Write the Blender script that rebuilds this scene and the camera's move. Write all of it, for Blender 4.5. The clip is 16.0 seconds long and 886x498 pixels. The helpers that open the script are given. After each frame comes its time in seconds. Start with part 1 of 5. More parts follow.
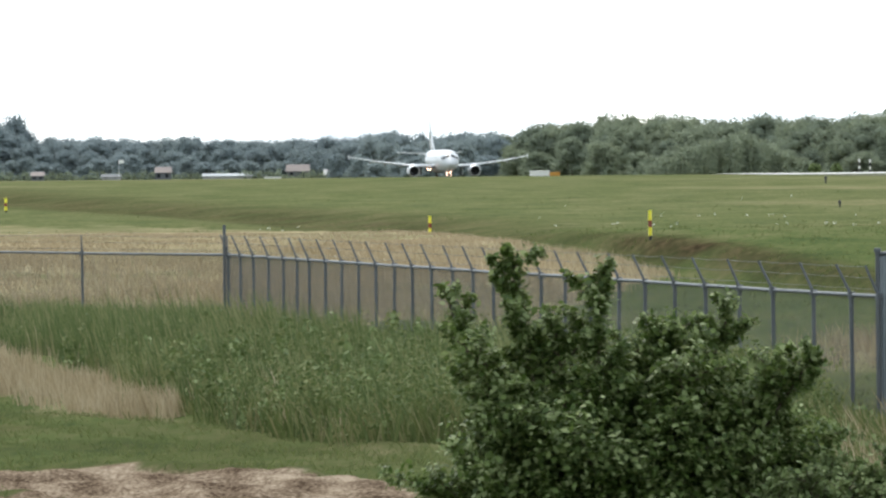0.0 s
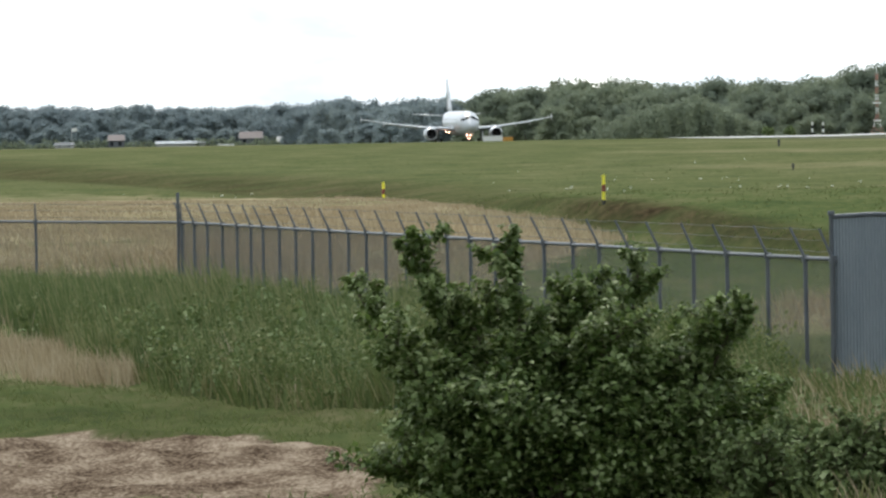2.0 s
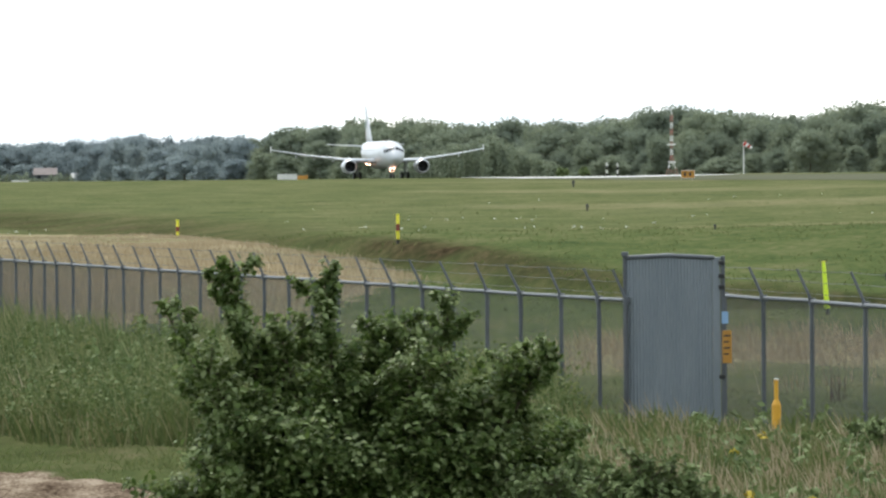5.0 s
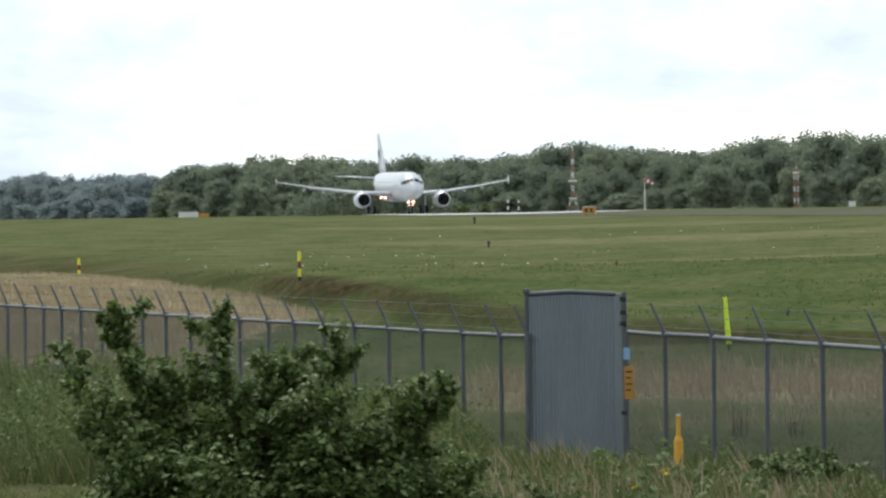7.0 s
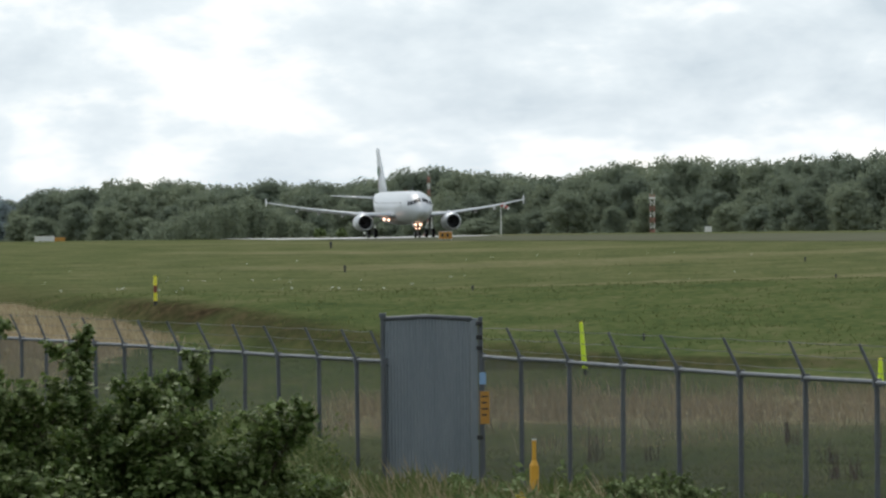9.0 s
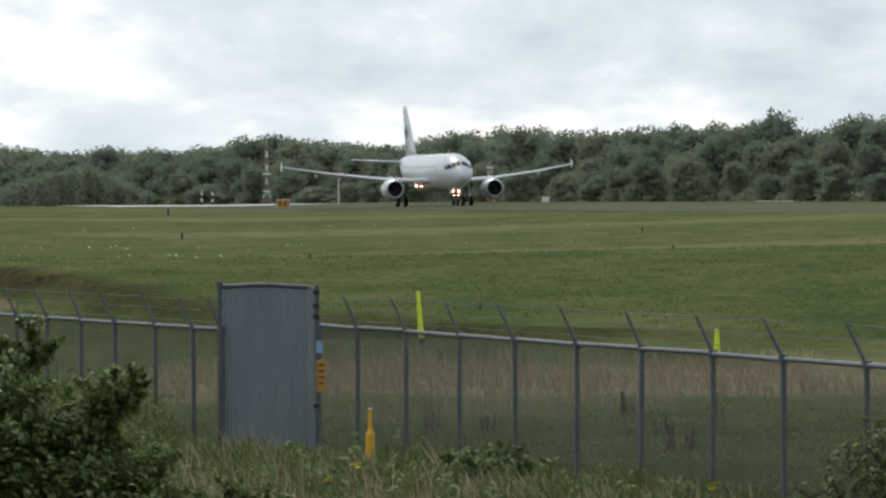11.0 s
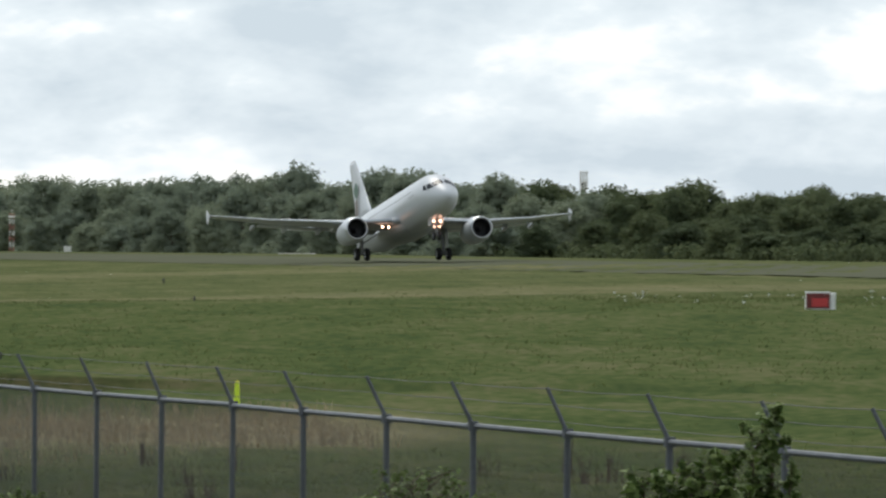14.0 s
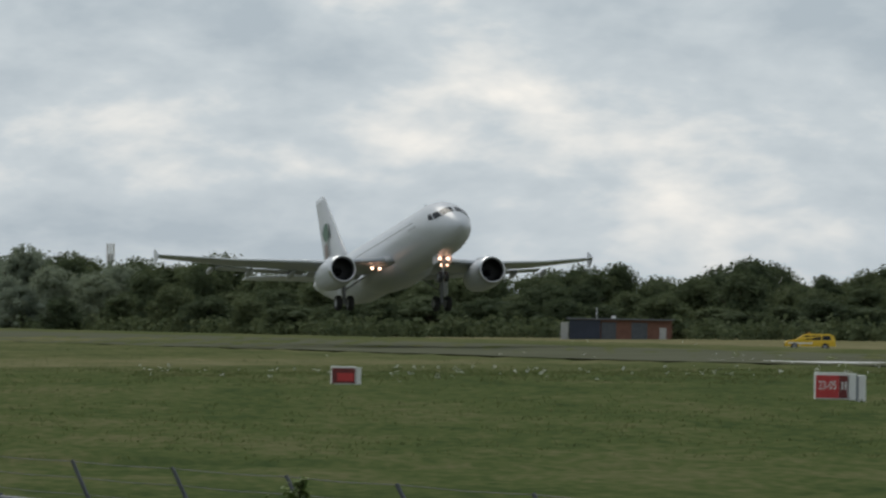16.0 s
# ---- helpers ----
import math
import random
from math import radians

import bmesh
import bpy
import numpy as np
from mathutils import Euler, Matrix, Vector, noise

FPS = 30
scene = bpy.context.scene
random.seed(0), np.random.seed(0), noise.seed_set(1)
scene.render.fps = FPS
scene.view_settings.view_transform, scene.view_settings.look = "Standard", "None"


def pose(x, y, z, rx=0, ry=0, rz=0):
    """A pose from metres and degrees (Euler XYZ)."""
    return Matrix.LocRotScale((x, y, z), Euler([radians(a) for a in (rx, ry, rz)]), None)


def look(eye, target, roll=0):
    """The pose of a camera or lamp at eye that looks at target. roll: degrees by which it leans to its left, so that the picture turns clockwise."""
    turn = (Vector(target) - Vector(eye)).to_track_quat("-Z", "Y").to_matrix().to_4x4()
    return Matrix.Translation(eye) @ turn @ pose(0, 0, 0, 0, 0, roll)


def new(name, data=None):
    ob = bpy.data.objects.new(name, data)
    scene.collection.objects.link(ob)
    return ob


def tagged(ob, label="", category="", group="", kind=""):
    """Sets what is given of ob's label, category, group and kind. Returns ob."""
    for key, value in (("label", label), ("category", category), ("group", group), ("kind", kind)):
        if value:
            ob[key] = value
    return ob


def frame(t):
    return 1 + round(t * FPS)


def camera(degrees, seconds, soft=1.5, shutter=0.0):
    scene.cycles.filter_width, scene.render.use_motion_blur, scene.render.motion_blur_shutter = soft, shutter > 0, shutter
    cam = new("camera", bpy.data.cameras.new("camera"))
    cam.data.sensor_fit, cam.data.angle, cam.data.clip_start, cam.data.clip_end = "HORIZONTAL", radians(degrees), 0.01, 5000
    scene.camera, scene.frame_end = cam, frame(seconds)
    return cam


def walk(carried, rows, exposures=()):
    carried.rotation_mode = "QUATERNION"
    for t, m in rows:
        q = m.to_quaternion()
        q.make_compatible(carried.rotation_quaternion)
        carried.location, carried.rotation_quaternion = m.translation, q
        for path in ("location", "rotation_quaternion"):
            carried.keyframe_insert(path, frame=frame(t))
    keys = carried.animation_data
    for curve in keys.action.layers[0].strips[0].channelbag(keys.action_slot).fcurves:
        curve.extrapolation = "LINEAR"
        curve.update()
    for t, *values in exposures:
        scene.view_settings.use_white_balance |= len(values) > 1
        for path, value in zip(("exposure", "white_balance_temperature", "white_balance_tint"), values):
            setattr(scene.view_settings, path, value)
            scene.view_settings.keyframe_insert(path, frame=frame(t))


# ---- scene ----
# A windy airfield seen from a viewing mound by a long lens: an airliner rolls along the runway and lifts off.
cam = camera(5.79, 16.0, soft=2.4, shutter=0.2)
EYE = (0.0, 0.0, 4.04)


def aim(t, az, tilt, roll):
    """A row of the camera's path: azimuth to the right of +y, tilt upwards and roll, in degrees."""
    a, e = radians(az), radians(tilt)
    way = Vector((math.cos(e) * math.sin(a), math.cos(e) * math.cos(a), math.sin(e)))
    return t, look(EYE, Vector(EYE) + 100 * way, roll)


PAN = [(0, -2.856, -0.566, -0.553), (0.5, -2.927, -0.535, -0.546), (1, -2.882, -0.606, -0.699), (1.5, -2.734, -0.701, -0.747),
       (2, -2.557, -0.794, -0.970), (2.5, -2.374, -0.841, -0.849), (3, -2.176, -0.786, -0.853), (3.5, -1.950, -0.715, -0.851),
       (4, -1.611, -0.647, -0.807), (4.2, -1.503, -0.637, -0.734), (6.3, -0.806, -0.391, -0.617), (6.5, -0.735, -0.376, -0.732),
       (7, -0.559, -0.322, -0.732), (7.5, -0.372, -0.275, -0.652), (8, -0.126, -0.257, -0.633), (8.2, -0.007, -0.238, -0.600),
       (10.3, 1.019, -0.132, -0.405), (10.5, 1.120, -0.173, -0.251), (11, 1.446, -0.384, -0.226), (11.5, 1.801, -0.484, 0.118),
       (12, 2.159, -0.428, 0.562), (12.5, 2.537, -0.304, 0.962), (13, 3.085, -0.195, 1.038), (13.5, 3.719, -0.111, 0.753),
       (14, 4.574, -0.042, 0.442), (14.5, 5.411, 0.052, 0.322), (15, 6.212, 0.184, 0.450), (15.5, 6.912, 0.331, 0.858),
       (16, 7.664, 0.477, 0.989)]
walk(cam, [aim(*row) for row in PAN],
     exposures=[(0.0, 0.60), (1.0, 0.40), (2.0, 0.30), (2.5, 0.52), (3.0, 0.74), (3.5, 0.78), (4.0, 0.74), (6.5, 0.18), (7.0, 0.09), (8.0, -0.07), (10.5, -0.38), (11.0, -0.28), (12.0, -0.05), (12.5, 0.10),
                (13.0, -0.05), (14.0, -0.22), (14.5, -0.36), (15.0, -0.55), (15.5, -0.68), (16.0, -0.78)])

# ---- sky and sun ----
SUN_ELEVATION, SUN_AZIMUTH = 52.0, -24.0


def build_light():
    world = bpy.data.worlds.new("sky")
    scene.world = world
    world.use_nodes = True
    nt = world.node_tree
    nt.nodes.clear()
    n, link = nt.nodes.new, nt.links.new
    out = n("ShaderNodeOutputWorld")
    sky = n("ShaderNodeTexSky")
    sky.sky_type, sky.sun_disc = "NISHITA", False
    sky.sun_elevation, sky.sun_rotation = radians(SUN_ELEVATION), radians(SUN_AZIMUTH)
    blue = n("ShaderNodeBackground")
    blue.inputs["Strength"].default_value = 0.10
    link(sky.outputs[0], blue.inputs["Color"])
    # cloud layer: the direction projected onto a flat layer overhead
    tc = n("ShaderNodeTexCoord")
    sep = n("ShaderNodeSeparateXYZ")
    link(tc.outputs["Generated"], sep.inputs[0])
    up = n("ShaderNodeMath")
    up.operation = "MAXIMUM"
    link(sep.outputs["Z"], up.inputs[0])
    up.inputs[1].default_value = 0.0
    add = n("ShaderNodeMath")
    add.operation = "ADD"
    link(up.outputs[0], add.inputs[0])
    add.inputs[1].default_value = 0.44
    xy = n("ShaderNodeCombineXYZ")
    for axis in "XY":
        div = n("ShaderNodeMath")
        div.operation = "DIVIDE"
        link(sep.outputs[axis], div.inputs[0])
        link(add.outputs[0], div.inputs[1])
        link(div.outputs[0], xy.inputs[axis])
    big, fine = n("ShaderNodeTexNoise"), n("ShaderNodeTexNoise")
    for tex, scale, detail, dist in ((big, 9.6, 5.0, 0.15), (fine, 31.0, 7.0, 0.15)):
        link(xy.outputs[0], tex.inputs["Vector"])
        tex.inputs["Scale"].default_value, tex.inputs["Detail"].default_value = scale, detail
        tex.inputs["Roughness"].default_value, tex.inputs["Distortion"].default_value = 0.57, dist
    mix = n("ShaderNodeMix")
    mix.data_type = "FLOAT"
    mix.inputs["Factor"].default_value = 0.34
    link(big.outputs["Fac"], mix.inputs["A"])
    link(fine.outputs["Fac"], mix.inputs["B"])
    ramp = n("ShaderNodeValToRGB")
    link(mix.outputs["Result"], ramp.inputs[0])
    e = ramp.color_ramp.elements
    e[0].position, e[0].color = 0.40, (0.52, 0.605, 0.675, 1)
    e[1].position, e[1].color = 0.67, (1.16, 1.125, 1.06, 1)
    m = ramp.color_ramp.elements.new(0.53)
    m.color = (0.70, 0.775, 0.825, 1)
    cloud = n("ShaderNodeBackground")
    cloud.inputs["Strength"].default_value = 1.46
    # the cloud cover glows more on the sun's side
    dot, gain, tint = n("ShaderNodeVectorMath"), n("ShaderNodeMapRange"), n("ShaderNodeVectorMath")
    dot.operation, tint.operation = "DOT_PRODUCT", "SCALE"
    link(tc.outputs["Generated"], dot.inputs[0])
    dot.inputs[1].default_value = (math.sin(radians(SUN_AZIMUTH)), math.cos(radians(SUN_AZIMUTH)), 0.35)
    link(dot.outputs["Value"], gain.inputs["Value"])
    for key, value in (("From Min", -1.0), ("From Max", 1.0), ("To Min", 0.62), ("To Max", 1.0)):
        gain.inputs[key].default_value = value
    link(ramp.outputs[0], tint.inputs[0])
    link(gain.outputs[0], tint.inputs["Scale"])
    link(tint.outputs[0], cloud.inputs["Color"])
    both = n("ShaderNodeMixShader")
    both.inputs[0].default_value = 0.93
    link(blue.outputs[0], both.inputs[1])
    link(cloud.outputs[0], both.inputs[2])
    link(both.outputs[0], out.inputs["Surface"])
    sun = new("sun", bpy.data.lights.new("sun", "SUN"))
    sun.data.energy, sun.data.angle, sun.data.color = 1.9, radians(24), (1.0, 0.95, 0.86)
    a, e = radians(SUN_AZIMUTH), radians(SUN_ELEVATION)
    way = Vector((math.sin(a) * math.cos(e), math.cos(a) * math.cos(e), math.sin(e)))
    sun.matrix_world = look(way * 100, (0, 0, 0))


build_light()


# ---- materials ----
def material(name, colors, rough=0.6, metal=0.0, scale=1.0, stretch=(1, 1, 1), bump=0.0, bump_scale=20.0, spread=0.35, island=0.0, randomness=0.0, translucent=0.0, coords="Object", gloss=0.5):
    """A node material: two or three colours blended by noise at two scales, with optional relief and variation per piece or per object."""
    mat = bpy.data.materials.new(name)
    mat.use_nodes = True
    nt = mat.node_tree
    n, link = nt.nodes.new, nt.links.new
    bsdf = nt.nodes["Principled BSDF"]
    bsdf.inputs["Roughness"].default_value, bsdf.inputs["Metallic"].default_value = rough, metal
    bsdf.inputs["Specular IOR Level"].default_value = gloss if not translucent or gloss != 0.5 else 0.12
    tc, mp = n("ShaderNodeTexCoord"), n("ShaderNodeMapping")
    mp.inputs["Scale"].default_value = stretch
    link(tc.outputs[coords], mp.inputs[0])
    a, b = n("ShaderNodeTexNoise"), n("ShaderNodeTexNoise")
    for tex, s, d in ((a, scale, 4), (b, scale * 9.3, 5)):
        tex.inputs["Scale"].default_value, tex.inputs["Detail"].default_value = s, d
        link(mp.outputs[0], tex.inputs["Vector"])
    mix = n("ShaderNodeMix")
    mix.data_type, mix.inputs["Factor"].default_value = "FLOAT", 0.45
    link(a.outputs["Fac"], mix.inputs["A"])
    link(b.outputs["Fac"], mix.inputs["B"])
    value = mix.outputs["Result"]
    for amount, node, socket in ((island, "ShaderNodeNewGeometry", "Random Per Island"), (randomness, "ShaderNodeObjectInfo", "Random")):
        if amount:
            src, ma = n(node), n("ShaderNodeMath")
            ma.operation = "MULTIPLY_ADD"
            link(src.outputs[socket], ma.inputs[0])
            ma.inputs[1].default_value = amount
            sub = n("ShaderNodeMath")
            sub.operation = "SUBTRACT"
            link(value, sub.inputs[0])
            sub.inputs[1].default_value = amount / 2
            link(sub.outputs[0], ma.inputs[2])
            value = ma.outputs[0]
    ramp = n("ShaderNodeValToRGB")
    link(value, ramp.inputs[0])
    els = ramp.color_ramp.elements
    els[0].position, els[-1].position = 0.5 - spread / 2, 0.5 + spread / 2
    els[0].color, els[-1].color = (*colors[0], 1), (*colors[-1], 1)
    if len(colors) == 3:
        els.new(0.5).color = (*colors[1], 1)
    link(ramp.outputs[0], bsdf.inputs["Base Color"])
    if translucent:
        tr, ms = n("ShaderNodeBsdfTranslucent"), n("ShaderNodeMixShader")
        link(ramp.outputs[0], tr.inputs["Color"])
        ms.inputs[0].default_value = translucent
        link(bsdf.outputs[0], ms.inputs[1])
        link(tr.outputs[0], ms.inputs[2])
        link(ms.outputs[0], nt.nodes["Material Output"].inputs["Surface"])
    if bump:
        t2, bp = n("ShaderNodeTexNoise"), n("ShaderNodeBump")
        t2.inputs["Scale"].default_value, t2.inputs["Detail"].default_value = bump_scale, 5
        link(mp.outputs[0], t2.inputs["Vector"])
        bp.inputs["Strength"].default_value, bp.inputs["Distance"].default_value = bump, 0.05
        link(t2.outputs["Fac"], bp.inputs["Height"])
        link(bp.outputs[0], bsdf.inputs["Normal"])
    return mat


def glowing(name, color, strength):
    mat = bpy.data.materials.new(name)
    mat.use_nodes = True
    b = mat.node_tree.nodes["Principled BSDF"]
    b.inputs["Base Color"].default_value = (*color, 1)
    b.inputs["Emission Color"].default_value, b.inputs["Emission Strength"].default_value = (*color, 1), strength
    return mat


M = {
    "steel": material("galvanised steel", [(0.075, 0.082, 0.095), (0.13, 0.142, 0.158)], 0.5, 0.25, 3.0, bump=0.1),
    "wire": material("zinc wire", [(0.055, 0.058, 0.055), (0.09, 0.093, 0.088)], 0.6, 0.2, 2.0),
    "panel": material("weathered grey panel", [(0.195, 0.222, 0.25), (0.26, 0.288, 0.315)], 0.45, 0.25, 1.2, (3, 3, 0.5), bump=0.1),
    "yellow": material("yellow paint", [(0.80, 0.72, 0.03), (0.92, 0.85, 0.08)], 0.5, scale=4),
    "lime": material("lime plastic", [(0.62, 0.80, 0.02), (0.75, 0.92, 0.05)], 0.45, scale=4),
    "amber": material("amber plastic", [(0.62, 0.30, 0.02), (0.78, 0.42, 0.04)], 0.55, scale=4),
    "red": material("red paint", [(0.42, 0.05, 0.03), (0.55, 0.08, 0.05)], 0.5, scale=3),
    "band_red": material("dark red band paint", [(0.16, 0.035, 0.02), (0.25, 0.055, 0.03)], 0.6, scale=5),
    "sign_red": material("sign red", [(0.50, 0.04, 0.04), (0.60, 0.06, 0.06)], 0.45, scale=3),
    "black": material("black paint", [(0.015, 0.015, 0.017), (0.03, 0.03, 0.032)], 0.5, scale=5),
    "white": material("white paint", [(0.70, 0.70, 0.68), (0.82, 0.82, 0.80)], 0.45, scale=2),
    "light_blue": material("pale blue plate", [(0.25, 0.42, 0.65), (0.35, 0.52, 0.75)], 0.4, scale=4),
    "orange": material("orange sign face", [(0.46, 0.21, 0.03), (0.56, 0.28, 0.05)], 0.5, scale=4),
    "plane_white": material("white aircraft paint", [(0.55, 0.575, 0.61), (0.63, 0.655, 0.685)], 0.30, 0.0, 0.3, (0.4, 1, 1), spread=0.5),
    "plane_grey": material("grey aircraft paint", [(0.36, 0.38, 0.41), (0.46, 0.48, 0.50)], 0.35, 0.0, 0.4),
    "bare_metal": material("polished inlet lip", [(0.55, 0.56, 0.58), (0.66, 0.67, 0.68)], 0.3, 0.85, 1.0),
    "gear_metal": material("gear steel", [(0.20, 0.21, 0.22), (0.32, 0.33, 0.34)], 0.45, 0.5, 3.0),
    "tyre": material("tyre rubber", [(0.012, 0.012, 0.013), (0.03, 0.03, 0.03)], 0.8, 0.0, 5.0),
    "glass": material("dark cockpit glass", [(0.015, 0.018, 0.022), (0.03, 0.034, 0.04)], 0.2, 0.0, 0.5, gloss=0.15),
    "inlet": material("dark inlet", [(0.006, 0.006, 0.007), (0.014, 0.014, 0.016)], 0.6, 0.0, 2.0),
    "logo_green": material("tail green", [(0.06, 0.14, 0.10), (0.10, 0.19, 0.13)], 0.4, scale=1),
    "logo_brown": material("tail brown", [(0.16, 0.12, 0.11), (0.24, 0.18, 0.16)], 0.4, scale=1),
    "lamp": glowing("landing lamp", (1.0, 0.55, 0.38), 11.0),
    "bark": material("bark", [(0.06, 0.045, 0.03), (0.13, 0.10, 0.075)], 0.9, scale=2, stretch=(4, 4, 0.6), bump=0.4),
    "leaf": material("broad leaves", [(0.050, 0.085, 0.018), (0.122, 0.176, 0.047), (0.32, 0.38, 0.18)], 0.48, scale=0.9, spread=0.52, island=0.55, translucent=0.38, gloss=0.22),
    # woodland leaves: haze is put into the colour, slight in wood_leaf
    "wood_leaf": material("woodland leaves", [(0.062, 0.084, 0.048), (0.100, 0.127, 0.066), (0.146, 0.173, 0.086)], 0.85, scale=0.25, spread=0.7, island=0.3, randomness=0.45, translucent=0.35),
    "mid_haze_leaf": material("woodland leaves paled for haze", [(0.160, 0.196, 0.152), (0.218, 0.256, 0.184), (0.275, 0.312, 0.208)], 0.85, scale=0.25, spread=0.8, island=0.2, randomness=0.45, translucent=0.35),
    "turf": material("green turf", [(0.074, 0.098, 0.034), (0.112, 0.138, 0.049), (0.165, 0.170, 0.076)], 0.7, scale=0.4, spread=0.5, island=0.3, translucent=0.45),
    # strongest haze in the colour: pale blue-grey leaves for the farthest trees
    "far_haze_leaf": material("woodland leaves blued for haze", [(0.22, 0.27, 0.29), (0.26, 0.31, 0.32), (0.30, 0.35, 0.34)], 0.9, scale=0.2, spread=0.8, island=0.15, randomness=0.4, translucent=0.35),
    "shrub_leaf": material("pale shrub leaves", [(0.085, 0.12, 0.045), (0.155, 0.205, 0.08), (0.25, 0.30, 0.14)], 0.6, scale=0.8, spread=0.6, island=0.5, translucent=0.2),
    "herb_leaf": material("herb leaves", [(0.075, 0.108, 0.036), (0.122, 0.160, 0.056), (0.20, 0.22, 0.098)], 0.7, scale=0.45, spread=0.32, island=0.45, translucent=0.3),
    "reed": material("green reed", [(0.085, 0.122, 0.048), (0.145, 0.182, 0.072), (0.25, 0.255, 0.125)], 0.6, scale=0.35, spread=0.34, island=0.4, translucent=0.2),
    "weed": material("mixed weeds", [(0.072, 0.102, 0.034), (0.130, 0.160, 0.056), (0.24, 0.225, 0.11)], 0.65, scale=0.3, spread=0.55, island=0.5, translucent=0.2),
    "straw": material("dry grass", [(0.26, 0.205, 0.125), (0.38, 0.31, 0.20), (0.48, 0.40, 0.28)], 0.75, scale=0.2, spread=0.55, island=0.45, translucent=0.2),
    "brown_weed": material("dead dock", [(0.045, 0.022, 0.016), (0.09, 0.045, 0.03)], 0.8, scale=2, island=0.4),
    "flower_yellow": material("yellow flowers", [(0.45, 0.33, 0.02), (0.62, 0.48, 0.04)], 0.6, scale=3),
    "flower_white": material("white flowers", [(0.55, 0.57, 0.50), (0.72, 0.73, 0.66)], 0.7, scale=3),
    "concrete": material("pale concrete", [(0.36, 0.36, 0.35), (0.52, 0.52, 0.50)], 0.8, scale=0.3),
    "brick": material("brown brick", [(0.16, 0.075, 0.055), (0.24, 0.12, 0.085)], 0.85, scale=2),
    "roof": material("roof felt", [(0.10, 0.11, 0.12), (0.17, 0.18, 0.19)], 0.8, scale=1),
    "navy": material("dark blue door", [(0.020, 0.028, 0.05), (0.035, 0.045, 0.075)], 0.5, scale=1),
    "tile_red": material("house tiles", [(0.20, 0.17, 0.165), (0.27, 0.23, 0.215)], 0.85, scale=1),
}


# ---- helpers for meshes ----
def mesh_of(name, verts, faces, mats, smooth=False, slots=None):
    me = bpy.data.meshes.new(name)
    me.from_pydata([tuple(v) for v in verts], [], [tuple(f) for f in faces])
    for m in mats if isinstance(mats, (list, tuple)) else [mats]:
        me.materials.append(m)
    if smooth:
        me.polygons.foreach_set("use_smooth", [True] * len(me.polygons))
    if slots is not None:
        me.polygons.foreach_set("material_index", slots)
    me.update()
    return me


def part(name, source, mat, parent=None, label="", smooth=False):
    """Links a bmesh, a mesh or (verts, faces) as one mesh object, under a thing or a part if one is given."""
    if isinstance(source, bmesh.types.BMesh):
        me = bpy.data.meshes.new(name)
        bmesh.ops.recalc_face_normals(source, faces=source.faces)
        source.to_mesh(me)
        source.free()
        me.materials.append(mat)
        if smooth:
            me.polygons.foreach_set("use_smooth", [True] * len(me.polygons))
    elif isinstance(source, tuple):
        me = mesh_of(name, source[0], source[1], mat, smooth)
    else:
        me = source
    ob = new(name, me)
    ob.parent = parent
    return tagged(ob, label)


def thing(name, m, label, category, group="", kind=""):
    ob = new(name)
    ob.matrix_basis = m
    return tagged(ob, label, category, group, kind)


def box(x0, y0, z0, x1, y1, z1, bevel=0.0, bm=None, turn=None):
    """A box between two corners, bevelled; added to bm if one is given."""
    own = bmesh.new()
    bmesh.ops.create_cube(own, size=1.0)
    bmesh.ops.scale(own, vec=(x1 - x0, y1 - y0, z1 - z0), verts=own.verts)
    if bevel:
        bmesh.ops.bevel(own, geom=list(own.edges), offset=bevel, segments=2, affect="EDGES", profile=0.5)
    bmesh.ops.translate(own, vec=((x0 + x1) / 2, (y0 + y1) / 2, (z0 + z1) / 2), verts=own.verts)
    if turn is not None:
        bmesh.ops.transform(own, matrix=turn, verts=own.verts)
    return joined(bm, own)


def joined(bm, own):
    if bm is None:
        return own
    me = bpy.data.meshes.new("piece")
    own.to_mesh(me)
    own.free()
    bm.from_mesh(me)
    bpy.data.meshes.remove(me)
    return bm


def rod(a, b, r0, r1=None, sides=8, bm=None):
    """A round bar from a to b."""
    a, b = Vector(a), Vector(b)
    own = bmesh.new()
    bmesh.ops.create_cone(own, cap_ends=True, segments=sides, radius1=r0, radius2=r0 if r1 is None else r1, depth=(b - a).length)
    bmesh.ops.transform(own, matrix=Matrix.Translation((a + b) / 2) @ (b - a).to_track_quat("Z", "Y").to_matrix().to_4x4(), verts=own.verts)
    return joined(bm, own)


def loft(rings, close=True, caps=True):
    """Verts and faces of a skin over rings of equal length."""
    verts, faces, k = [v for r in rings for v in r], [], len(rings[0])
    for i in range(len(rings) - 1):
        for j in range(k if close else k - 1):
            a, b = i * k + j, i * k + (j + 1) % k
            faces.append((a, b, b + k, a + k))
    if caps and close:
        faces.append(tuple(range(k))[::-1])
        faces.append(tuple(range((len(rings) - 1) * k, len(rings) * k)))
    return verts, faces


def smooth_step(a, b, x):
    q = np.clip((np.asarray(x, float) - a) / (b - a), 0, 1)
    return q * q * (3 - 2 * q)


# ---- the lie of the land ----
PSI = radians(9.42)
RUNWAY_U = 187.8
DITCH = [(-120, 1080), (-84, 825), (-59.5, 684), (-43.6, 616), (-30, 545), (-19, 430), (-12.5, 345), (-8.2, 311), (-4.7, 283), (-1.8, 257), (0.3, 244), (2.8, 235), (4.3, 226),
         (6.8, 219), (12, 212), (30, 200)]
FENCE_CORNER, FENCE_GATE, FENCE_END = (-14.7, 197.3), (0.0, 129.0), (11.4, 66.0)


SIDE_SLOPE = 0.01745


